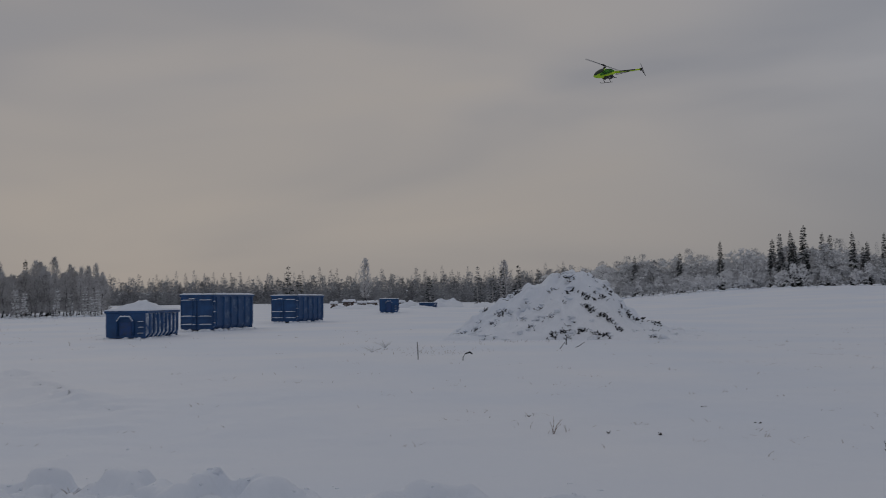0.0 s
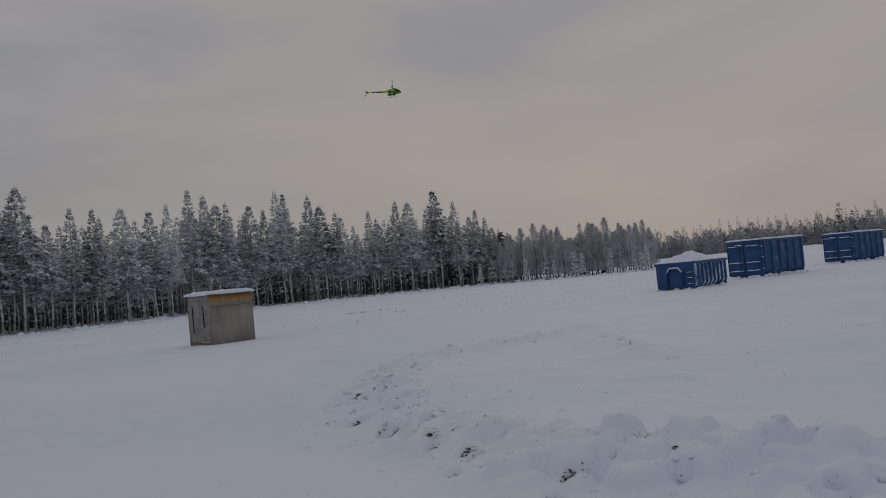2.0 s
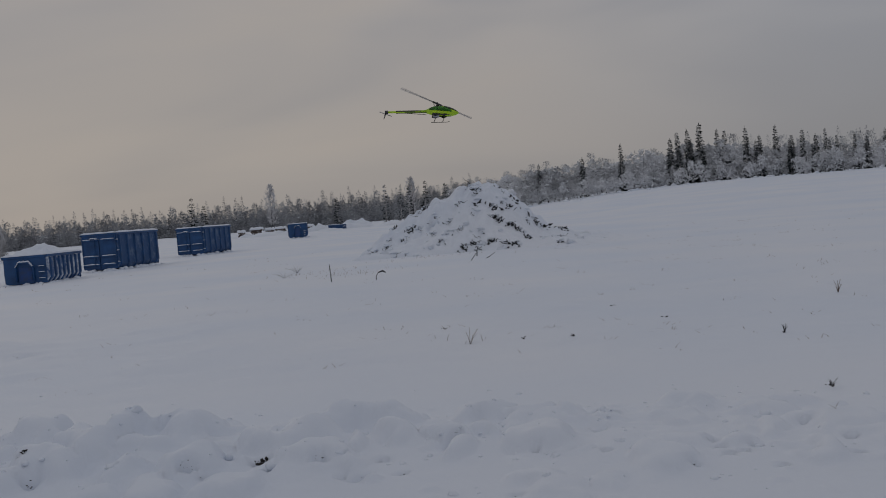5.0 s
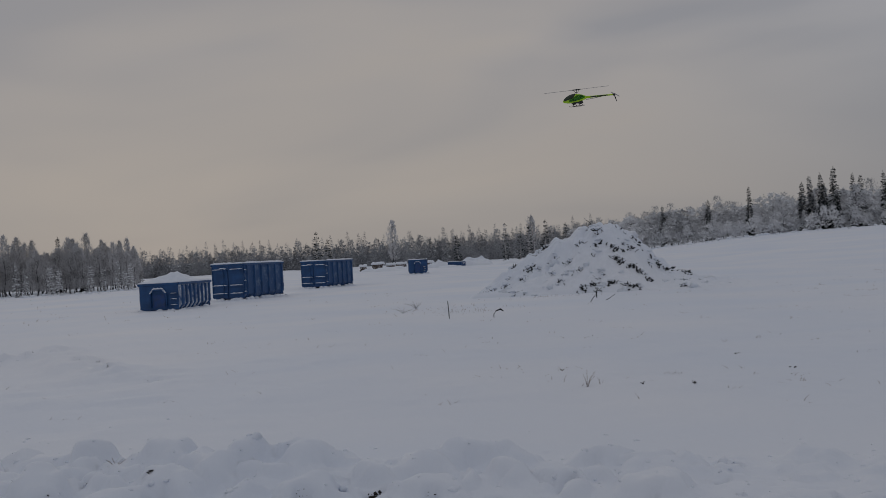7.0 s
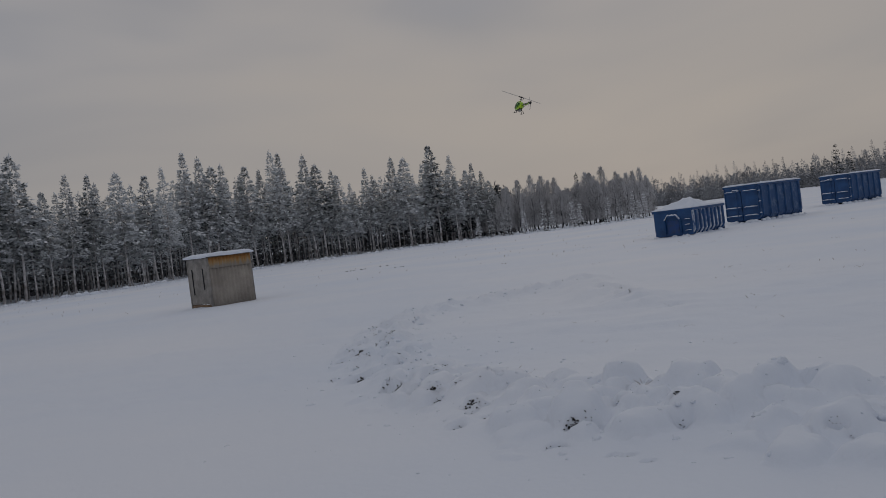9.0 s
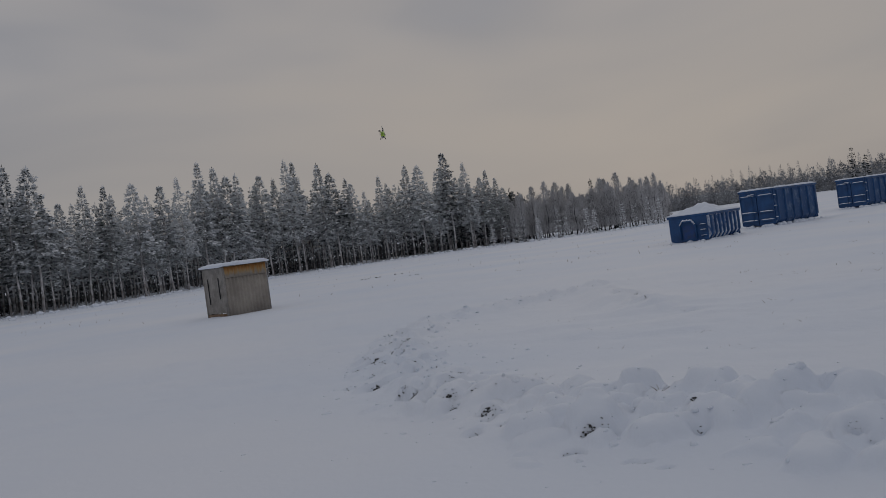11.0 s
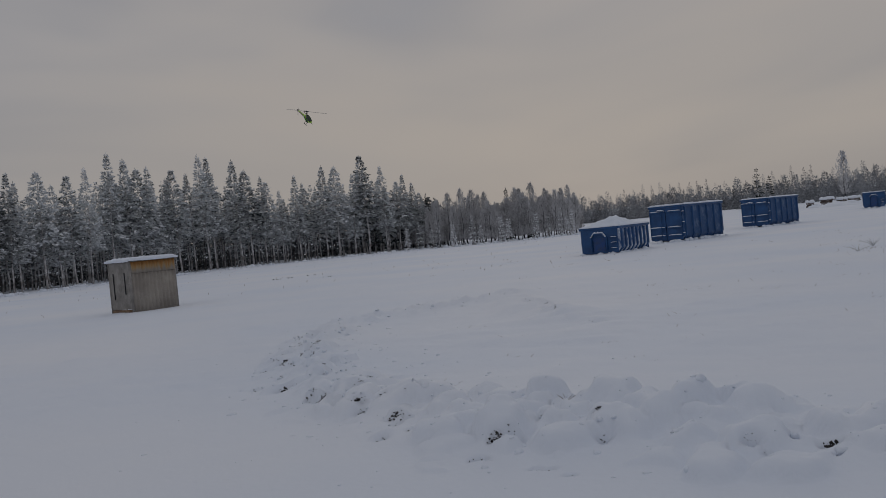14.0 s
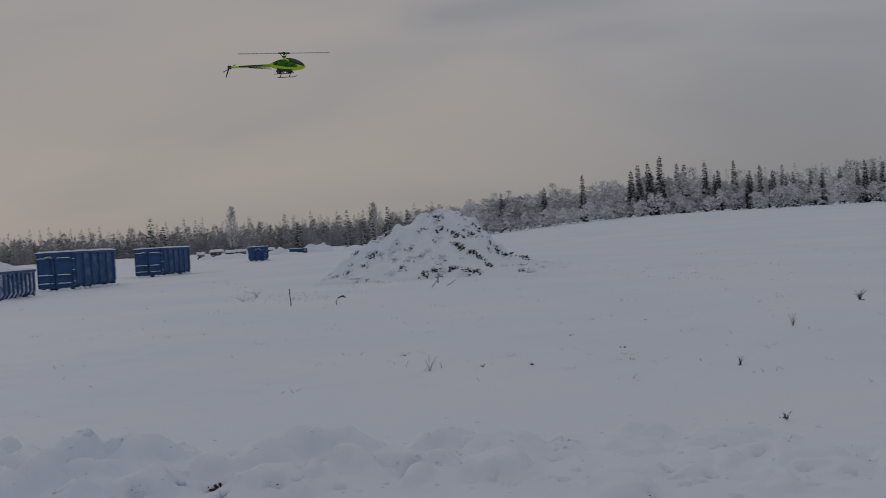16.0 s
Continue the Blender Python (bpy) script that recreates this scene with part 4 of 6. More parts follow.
def build_woods():
    # pines on the edge of the clearing: full crowns in front, lighter ones behind
    tops = (16.6, 14.6, 12.4, 15.8, 13.4, 17.0, 11.2, 15.0, 12.8, 14.0)
    crowns = (0.34, 0.30, 0.42, 0.26, 0.38, 0.31, 0.40, 0.24, 0.44, 0.36)
    protos = []
    for k, h in enumerate(tops):
        rich = k < 6
        needles, snow = pine_crown(rng, h, 2.15 + 0.28 * (k % 3), crowns[k], 24 if rich else 18, 6 if rich else 5, 15 if rich else 11)
        dead = conifer(rng, h * crowns[k] * 1.15, 0.9, 0.3, 7, 3, 3, 0.3, 0.3, 0.34)
        t = thing("pine", Matrix.Identity(4), "tall frosted pine with a bare lower trunk", "pine tree")
        part("trunk", trunk_mesh(rng, h, 0.14, 0.10, 9, 1.3, 0.20), M_BARK, t)
        boughs = np.concatenate([needles, dead, snow])
        crown = mesh_part("crown", boughs, quads(boughs), M_PINE, t)
        crown.data.materials.append(M_PINE_SNOW)
        crown.data.polygons.foreach_set("material_index", (np.arange(len(boughs) // 4) >= (len(needles) + len(dead)) // 4).astype(np.int32))
        protos.append(t)
    # the tall ones that make the skyline: way to the left of ahead, height
    tall_ones = ((62.1, 16.6), (60.2, 16.1), (59.1, 16.0), (58.5, 12.7), (57.7, 11.9), (56.5, 13.9), (55.3, 13.7), (54.9, 12.6), (53.6, 13.8), (52.8, 12.4), (52.0, 13.5), (51.2, 14.4), (50.0, 16.4),
                 (49.0, 15.7), (48.5, 14.5), (47.7, 14.9), (46.3, 14.6), (44.7, 16.7), (44.3, 16.4), (42.8, 16.0), (42.2, 14.5), (41.4, 13.4), (41.0, 12.6), (40.4, 11.2), (39.4, 13.3), (37.8, 14.5),
                 (37.1, 14.3), (36.1, 13.0), (35.3, 15.9), (34.2, 14.0), (33.0, 12.5), (32.4, 11.1), (32.0, 9.4), (64.5, 15.5), (67, 16.2))
    edge = sorted(PINE_EDGE)
    reach = lambda a: float(np.interp(a, [e[0] for e in edge], [e[1] for e in edge]))
    crest = lambda a: float(np.interp(a, [q[0] for q in sorted(tall_ones)], [q[1] for q in sorted(tall_ones)]))
    plan = [(a, reach(a) + 1.5, hh) for a, hh in tall_ones]
    for x, y in along(PINE_EDGE, 200, 20, 2.5):
        a = math.degrees(math.atan2(-x, y))
        plan.append((a, math.hypot(x, y), crest(a) * rng.uniform(0.74, 0.92)))
    used = set()
    for k, (a, d, hh) in enumerate(plan):
        x, y = place(a, d)
        p = (k % 6) if d < reach(a) + 6 else 6 + k % 4
        m = stand_at(x, y, rng) @ Matrix.Scale(hh / tops[p], 4)
        o = copy_thing(protos[p], m) if p in used else protos[p]
        used.add(p)
        o.matrix_basis = m
        o["group"] = "pines along the clearing"
    # darker full spruces standing out in the edge
    dark = []
    for k in range(4):
        h = (11.0, 10.0, 8.5, 10.0)[k]
        c = conifer(rng, h, 1.75, 0.16, 30, 6, 11, 0.34, 0.85, 0.50)
        dark.append(tree("spruce", "dark snow-dusted spruce at the wood's edge", "spruce tree", trunk_mesh(rng, h, 0.16), c, M_SPRUCE))
    sp = [place(a, d) for a, d in ((35.6, 157), (34.6, 160), (31.5, 163), (33.5, 160))]
    scatter(dark, sp, rng, "spruces along the clearing")
    # bare birches
    bir = []
    for k in range(6):
        h = (7.0, 7.8, 6.0, 7.4, 8.6, 6.6)[k]
        c = broadleaf(rng, h, 0.95 + 0.25 * (k % 3), 1700, 0.46, 0.10, 0.0, 0.75)
        c = c.reshape(-1, 4, 3)
        c[:, 1::2] = c[:, :1] * 0.3 + c[:, 2:3] * 0.2 + c[:, 1::2] * 0.5
        c = c.reshape(-1, 3)
        bir.append(tree("birch", "leafless birch with frosted, haze-paled twigs", "birch tree", trunk_mesh(rng, h, 0.09, 0.15, 9, 1.3, 0.25), c, M_BIRCH, M_TWIG))
    for k, (x, y) in enumerate(along(BIRCH_EDGE, 95, 24)):
        m = stand_at(x, y, rng) @ Matrix.Diagonal((*(rng.uniform(0.8, 1.1),) * 2, rng.uniform(0.66, 1.06), 1))
        o = bir[k] if k < 6 else copy_thing(bir[k % 6], m)
        o.matrix_basis = m
        o["group"] = "birches along the clearing"
    # little spruces in front of the wood
    small = []
    for k in range(4):
        h = (3.4, 4.2, 2.8, 3.8)[k]
        c = conifer(rng, h, 0.42 + 0.05 * k, 0.03, 16, 7, 6, 0.45, 0.9, 0.28)
        small.append(tree("young_spruce", "young snow-laden spruce before the wood", "spruce tree", trunk_mesh(rng, h, 0.05, 0.02), c, M_YOUNG))
    sp = [place(a, d) for a, d in ((30.2, 139), (29.05, 139), (28.6, 138), (27.3, 138), (26.85, 138), (23.75, 143), (23.4, 143), (23.05, 144), (33.0, 147), (31.1, 143), (31.5, 145), (25.2, 140), (24.5, 141), (32.2, 147))]
    scatter(small, sp, rng, "young spruces before the wood")
    # rimed broadleaf wood on the rise
    rim = []
    for k in range(8):
        h = (7.0, 8.0, 5.4, 9.0, 7.6, 4.2, 8.4, 6.0)[k]
        c = puffy(rng, h, 2.2 + 0.45 * (k % 3), 40, 40, 0.34)
        rim.append(tree("rimed_birch", "bushy birch white with hoarfrost", "birch tree", trunk_mesh(rng, h, 0.09, 0.2, 8, 1.4, 0.2), c, M_RIME, M_TWIG))
    tops = (7.0, 8.0, 5.4, 9.0, 7.6, 4.2, 8.4, 6.0)
    for k, (x, y) in enumerate(along(RIGHT_EDGE, 210, 18)):
        a = math.degrees(math.atan2(-x, y))
        hh = float(np.interp(a, (-60, -29.6, -25.4, -21.7, -16.1, -11.6, -8.1, -3), (6.0, 5.6, 5.5, 7.2, 8.8, 8.0, 7.2, 7.0))) * rng.uniform(0.62, 1.0)
        m = stand_at(x, y, rng) @ Matrix.Scale(hh / tops[k % 8], 4)
        o = rim[k] if k < 8 else copy_thing(rim[k % 8], m)
        o.matrix_basis = m
        o["group"] = "frosted trees on the rise"
    joined("rimed_thicket", "white frosted thicket at the wood's edge", "bushes", M_RIME, along(RIGHT_EDGE, 230, 6, -2.0), lambda k: puffy(rng, 2.2 + 0.4 * k, 1.4, 9, 18, 0.42), 5)
    # spruces rising from it
    tall = []
    for k in range(4):
        h = (9.4, 8.2, 10.0, 8.8)[k]
        c = conifer(rng, h, 0.92, 0.03, 46, 7, 8, 0.75, 0.80, 0.42, 0.0, 0.55)
        tall.append(tree("slim_spruce", "slim dark spruce among frosted trees", "spruce tree", trunk_mesh(rng, h, 0.12), c, M_SPRUCE))
    # way to the left of ahead (minus: to the right), height
    slim = [(-8.3, 8.1), (-10.9, 8.0), (-13.2, 9.6), (-16.5, 10.3), (-17.1, 10.5), (-17.7, 11.5), (-18.7, 10.0), (-19.1, 9.6), (-20.3, 9.8), (-21.0, 8.0), (-21.9, 9.6), (-22.8, 7.5), (-23.3, 8.5), (-24.0, 7.2), (-24.5, 8.1), (-25.1, 6.6), (-26.0, 6.6), (-26.6, 6.1),
            (-27.5, 7.0), (-28.8, 7.7), (-29.2, 7.4), (-29.6, 7.2), (-30.6, 7.6), (-31.4, 6.8), (-32.7, 8.2), (-34.0, 7.4), (-35.1, 8.6), (-36.4, 7.0), (-38, 8.0)]
    slim += [(a + rng.uniform(0.1, 0.5), h * rng.uniform(0.72, 0.92)) for a, h in slim[3:24:2]] + [(26.85, 8.6), (25.6, 6.4)]
    for k, (a, hh) in enumerate(slim):
        d = float(np.interp(a, [q[0] for q in RIGHT_EDGE], [q[1] for q in RIGHT_EDGE])) + rng.uniform(0.5, 3.5) if a < 0 else 158
        x, y = place(a, d)
        m = stand_at(x, y, rng) @ Matrix.Scale(hh / (9.4, 8.2, 10.0, 8.8)[k % 4], 4)
        o = tall[k] if k < 4 else copy_thing(tall[k % 4], m)
        o.matrix_basis = m
        o["group"] = "slim spruces on the rise"
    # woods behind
    joined("pine_wood", "dense pine wood behind the edge, coloured dark as in shade", "woods", M_DEEP, along(PINE_EDGE, 260, 36, 19), lambda k: conifer(rng, 7.4 + k * 0.4, 2.1, 0.02, 15, 5, 7, 0.2, 0.6, 0.85, 0.3))
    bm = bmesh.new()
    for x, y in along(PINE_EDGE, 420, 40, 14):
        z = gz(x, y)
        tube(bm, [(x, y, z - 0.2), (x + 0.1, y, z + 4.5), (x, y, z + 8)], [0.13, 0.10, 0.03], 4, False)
    tagged(part("pine_wood_trunks", bm, M_DEEP_BARK), "bare pine trunks deep in the wood, coloured dark as in shade", "woods", kind="stuff")
    joined("birch_wood", "grey leafless wood behind the birches", "woods", M_BIRCH, along(BIRCH_EDGE, 120, 40, 22), lambda k: broadleaf(rng, 5.6 + 0.35 * k, 1.3, 620, 0.42, 0.05, 0, 0.5))
    far_line = [(-16, 330), (-6, 350), (0, 335), (8, 345), (14, 370), (24, 380), (36, 360)]
    joined("far_wood", "far frosted forest along the horizon, paled as by haze", "woods", M_FAR, along(far_line, 600, 80), lambda k: conifer(rng, 8.0 + 0.8 * k, 1.9, 0.03, 24, 6, 6, 0.45, 0.82, 0.60, 0.1, 0.62) if k % 3 else broadleaf(rng, 7.5 + 0.6 * k, 2.0, 520, 0.62, 0.03, 0, 0.5))
    joined("far_wood_depth", "haze-grey depth of the far forest", "woods", M_FAR, along([(a, d + 30) for a, d in far_line], 420, 60), lambda k: conifer(rng, 6.0 + 0.5 * k, 2.6, 0.0, 11, 5, 5, 0.3, 0.7, 1.7, 0.2, 0.75))
    hill = [(-60, 230), (-30, 240), (-14, 260), (-5, 320), (3, 420)]
    joined("hill_wood", "frosted wood climbing the low hill, paled as by haze", "woods", M_FAR, along(hill, 420, 70), lambda k: broadleaf(rng, 8.5 + 0.4 * k, 2.4, 560, 0.5, 0.03, 0.1, 0.45) if k % 2 else conifer(rng, 9 + 0.5 * k, 1.6, 0.05, 20, 6, 6, 0.4, 0.8, 0.52, 0.1, 0.7))
    back = [(84, 120), (140, 150), (200, 160), (260, 150), (296, 150)]
    joined("wood_behind", "pine wood behind the yard", "woods", M_PINE, along(back, 150, 30), lambda k: conifer(rng, 13 + k * 0.4, 2.3, 0.15, 10, 5, 5, 0.2, 0.7, 1.1), 4)
    # single tall trees on the skyline
    for az_, d, h in ((7.8, 320, 14.6), (-0.6, 300, 12.5)):
        c = broadleaf(rng, h, 2.2, 700, 1.0, 0.12, 0, 0.6)
        t = tree("lone_birch", "tall bare birch above the far forest", "birch tree", trunk_mesh(rng, h, 0.16, 0.2, 10, 2.0, 0.25), c, M_BIRCH, M_TWIG)
        x, y = place(az_, d)
        t.matrix_basis = stand_at(x, y, rng)
    sp = [place(a, d) for a, d in ((1.0, 255), (0.1, 262), (-0.4, 258), (-1.4, 262), (3.9, 275), (-2.6, 268), (12.3, 240), (11.7, 243))]
    far_sp = []
    for k in range(3):
        h = (10.2, 8.2, 9.0)[k]
        c = conifer(rng, h, 1.5, 0.06, 18, 5, 6, 0.4, 0.85, 0.6)
        far_sp.append(tree("skyline_spruce", "dark spruce rising before the far forest", "spruce tree", trunk_mesh(rng, h, 0.12), c, M_SPRUCE))
    scatter(far_sp, sp, rng, "spruces before the far forest")


build_woods()


# ---- brush pile under snow ----
PILE = place(-5.2, 47.5)


RIDGE_U = (-7.4, -5.8, -4.8, -4.2, -3.4, -2.7, -1.9, -1.5, -0.7, 0.2, 1.1, 1.75, 2.2, 3.0, 4.1, 6.1, 7.4)
RIDGE_Z = (0.0, 0.35, 0.80, 1.20, 1.72, 2.05, 2.20, 2.46, 2.74, 2.82, 2.52, 1.70, 1.05, 0.52, 0.30, 0.16, 0.0)


def pile_height(u, v):
    """Height over the ground at u across and v away from the heap's middle."""
    crest = np.interp(u, RIDGE_U, RIDGE_Z)
    reach = 0.9 + 0.72 * crest
    z = crest * np.exp(-np.abs(v / reach) ** 2.1)
    z = z + 0.42 * np.exp(-((np.abs(u + 0.6) / 5.6) ** 4) - (np.abs(v + 1.6) / 2.9) ** 4)
    apron = 0.55 * np.exp(-(((u + 4.6) / 3.0) ** 4) - ((v + 2.2) / 2.6) ** 4)
    z = z + apron * np.maximum(0.35 + 1.6 * fbm(u / 1.3, v / 1.3, 3, 91), 0)
    lump = 0.50 * fbm(u / 1.15, v / 1.15, 4, 71) + 0.42 * np.abs(fbm(u / 0.45, v / 0.45, 3, 75)) - 0.05 + 0.16 * fbm(u / 0.26, v / 0.26, 2, 78)
    return z + lump * np.clip(z + 0.15, 0, 1.0) * 1.5 - 0.08 - 0.7 * ease(0.82, 1.0, np.maximum(np.abs(u) / 7.5, np.abs(v + 0.5) / 5.0))


def brush_pile():
    x0, y0 = PILE
    t = thing("brush_pile", pose(x0, y0, gz(x0, y0), 0, 0, -5.2), "tall heap of brushwood buried under snow", "brush pile")
    us, vs = np.linspace(-7.5, 7.5, 190), np.linspace(-5.5, 4.5, 120)
    U, V = np.meshgrid(us, vs)
    Z = pile_height(U, V)
    k = len(us)
    i, j = np.meshgrid(np.arange(len(vs) - 1), np.arange(k - 1), indexing="ij")
    faces = np.stack([i * k + j, i * k + j + 1, (i + 1) * k + j + 1, (i + 1) * k + j], -1).reshape(-1, 4)
    mesh_part("snow_cover", np.stack([U, V, Z], -1).reshape(-1, 3), faces, M_SNOW, t, "lumpy white snow cover", smooth=True)
    r = random.Random(4)
    thick = ((-0.59, -1.52), (-0.6, -2.09), (0.17, -2.36), (0.6, -2.0), (0.91, -1.62), (0.18, -3.05), (0.41, -3.14), (1.28, -1.03), (0.96, -3.24), (1.28, -3.22), (2.12, -1.0), (2.68, -1.18), (3.51, -0.96), (1.64, -3.38), (0.63, -4.61), (1.03, -4.62), (-0.07, -4.46), (-0.81, -4.59), (-1.3, -4.75), (-4.69, -0.52), (-3.76, -1.88), (-3.13, -0.54))
    thin = ((-1.4, -1.75), (-1.36, -3.31), (-3.99, -1.78), (-3.41, -2.25), (-4.13, -2.61), (-5.08, -2.53), (-4.9, -2.14), (-2.3, -4.1), (-4.42, -4.7), (-3.92, -4.8), (1.77, -1.55), (2.41, -1.01), (3.23, -2.81), (3.14, -4.4), (-0.58, -4.79), (-0.78, -2.58), (-2.75, -3.14), (-0.46, -3.89), (-1.98, -2.22), (-1.75, -3.47), (0.56, -1.01), (-1.02, -0.42), (-2.69, -1.81), (-5.6, -2.2), (-6.2, -2.6), (-3.5, -0.7))
    for spots, many, wide, stout in ((thick, 13, 0.12, 0.046), (thin, 7, 0.10, 0.022)):
        for u, v in spots:
            bm = bmesh.new()
            run = r.uniform(-0.5, 0.5)
            for q in range(r.randint(many - 4, many + 4)):
                off = r.gauss(0, wide)
                du, dv = u + off, v + r.gauss(0, 0.07)
                z = float(pile_height(np.array([du]), np.array([dv]))[0]) + 0.25 * run * off
                a, ln = r.uniform(-0.5, 3.64), r.uniform(0.05, 0.17) if r.random() < 0.75 else r.uniform(0.16, 0.34)
                lean = r.uniform(0.2, 1.0)
                e = Vector((du + math.cos(a) * ln, dv - lean * ln * 0.7, z + math.sin(a) * ln * 0.55 + 0.05))
                b = Vector((du, dv + 0.03, z - 0.02))
                k = stout * r.uniform(0.35, 1.0) * (1.0 if ln < 0.17 else 0.4)
                tube(bm, [b, b.lerp(e, 0.55) + Vector((r.uniform(-0.03, 0.03), 0, r.uniform(-0.01, 0.03))), e], [k, k * 0.9, k * 0.4], 5)
            tagged(part("branch_clump", bm, M_TWIG, t, "dark bare branches poking through snow"), kind="stuff")
            # snow held on top of the clump
            bm = bmesh.new()
            for q in range(3 if many > 10 else 2):
                du, dv = u + r.gauss(0, wide), v + r.uniform(0.12, 0.28)
                z = float(pile_height(np.array([du]), np.array([dv]))[0])
                w = r.uniform(0.05, 0.12)
                m = Matrix.Translation((du, dv, z + 0.03)) @ Matrix.Diagonal((w * 1.5, w, w * 0.6, 1))
                for vert in bmesh.ops.create_icosphere(bm, subdivisions=2, radius=1.0, matrix=m)["verts"]:
                    vert.co += Vector(noise.noise_vector(vert.co * 6)) * 0.05
            for f in bm.faces:
                f.smooth = True
            tagged(part("clump_snow", bm, M_SNOW, t, "snow caps on the branches"), kind="stuff")
    for u, v, du, dz in ((-0.75, 0.0, -0.40, 0.30), (-0.5, 0.1, 0.2, 0.12)):
        bm = bmesh.new()
        z = float(pile_height(np.array([u]), np.array([v]))[0])
        tube(bm, [(u, v, z - 0.2), (u + du * 0.5, v - 0.05, z + dz * 0.6), (u + du, v - 0.1, z + dz)], [0.025, 0.018, 0.008], 5)
        part("stick", bm, M_TWIG, t)


brush_pile()


# ---- far timber heaps ----
def timber_heap(az_, d, w, h, seed):
    x, y = place(az_, d)
    t = thing("timber_heap", pose(x, y, gz(x, y), 0, 0, az_), "far stack of brown timber under snow", "timber stack", "timber stacks by the far wood")
    r = random.Random(seed)
    rows = max(2, int(h / 0.38))
    for k in range(rows):
        for q in range(int(w / 0.40)):
            bm = bmesh.new()
            u = -w / 2 + 0.2 + 0.40 * q + 0.18 * (k % 2)
            tube(bm, [(u, -1.6 + r.uniform(-0.3, 0.3), 0.2 + 0.34 * k + r.uniform(-0.05, 0.05)), (u, 1.6, 0.2 + 0.34 * k)], r.uniform(0.17, 0.24), 7)
            part("log", bm, M_LOG, t)
    bm = bmesh.new()
    snow_strip(bm, -w / 2 - 0.2, w / 2 + 0.2, -1.7, 1.7, 0.2 + 0.34 * rows - 0.2, 0.55, seed, 10, 5)
    part("snow_cap", bm, M_SNOW, t, "thick snow on the stack")


def snow_mound(az_, d, w, h, seed):
    x, y = place(az_, d)
    us = np.linspace(-1, 1, 26)
    U, V = np.meshgrid(us, us)
    Z = h * np.maximum(1 - U**2, 0) ** 0.7 * np.maximum(1 - V**2, 0) ** 0.6 * (0.75 + 1.1 * fbm(U * 2.6 + seed, V * 2.6, 4, seed)) - 0.05
    k = len(us)
    i, j = np.meshgrid(np.arange(k - 1), np.arange(k - 1), indexing="ij")
    f = np.stack([i * k + j, i * k + j + 1, (i + 1) * k + j + 1, (i + 1) * k + j], -1).reshape(-1, 4)
    o = mesh_part("snow_mound", np.stack([U * w / 2, V * w / 3, Z], -1).reshape(-1, 3), f, M_SNOW, smooth=True)
    o.matrix_basis = pose(x, y, gz(x, y), 0, 0, az_)
    tagged(o, "low far mound covered with snow", "snow mound", "snow mounds by the far wood")


for q in ((9.65, 214, 1.6, 1.5, 1), (8.75, 216, 2.8, 1.7, 2), (8.0, 219, 2.0, 1.2, 3), (7.35, 222, 2.6, 1.4, 5), (5.7, 224, 2.4, 1.5, 6), (6.4, 226, 2.8, 1.5, 7)):
    timber_heap(*q)
for q in ((6.6, 211, 5, 1.2, 1), (5.1, 212, 6, 1.9, 2), (2.9, 214, 8, 2.6, 3), (9.3, 206, 4, 0.9, 7), (7.7, 209, 4, 1.0, 8), (4.4, 203, 6, 0.7, 9), (8.0, 200, 9, 1.1, 4), (11.0, 205, 9, 0.9, 5), (0.2, 210, 10, 1.2, 6)):
    snow_mound(*q)


# ---- clods, soil, stems ----
def ball_cloud(name, spots, mat, label, category, jag=0.25, sub=1):
    """Many rough lumps in one mesh, each at (x, y, z, radius)."""
    bm = bmesh.new()
    bmesh.ops.create_icosphere(bm, subdivisions=sub, radius=1.0)
    bv = np.array([v.co[:] for v in bm.verts])
    bf = np.array([[v.index for v in f.verts] for f in bm.faces])
    bm.free()
    g = np.random.default_rng(len(spots))
    V, F = [], []
    for k, (x, y, z, r) in enumerate(spots):
        s = bv * (1 + jag * g.normal(0, 1, (len(bv), 1)).clip(-1.5, 1.5)) * [r * g.uniform(0.8, 1.4), r * g.uniform(0.8, 1.4), r * g.uniform(0.6, 1.0)]
        a = g.uniform(0, 6.28)
        R = np.array([[math.cos(a), -math.sin(a), 0], [math.sin(a), math.cos(a), 0], [0, 0, 1]])
        V.append(s @ R.T + [x, y, z])
        F.append(bf + k * len(bv))
    o = mesh_part(name, np.concatenate(V), np.concatenate(F), mat, smooth=True)
    return tagged(o, label, category, kind="stuff")


def bank_spots(n, seed, r0, r1, sink, spread=0.8, power=2.5, last=9):
    g = np.random.default_rng(seed)
    out = []
    for _ in range(n):
        k = g.integers(0, min(last, len(BANK) - 1))
        a, b, u = BANK[k], BANK[k + 1], g.random()
        w = g.normal(0, spread)
        dx, dy = b[0] - a[0], b[1] - a[1]
        q = math.hypot(dx, dy)
        x, y = a[0] + dx * u - dy / q * w, a[1] + dy * u + dx / q * w
        r = r0 + (r1 - r0) * g.random() ** power
        out.append((x, y, gz(x, y) - sink * r, r))
    return out


ball_cloud("snow_clods", bank_spots(420, 1, 0.015, 0.055, 0.45, last=12), M_SNOW, "lumps of ploughed snow along the bank", "snow clods", 0.22, 2)


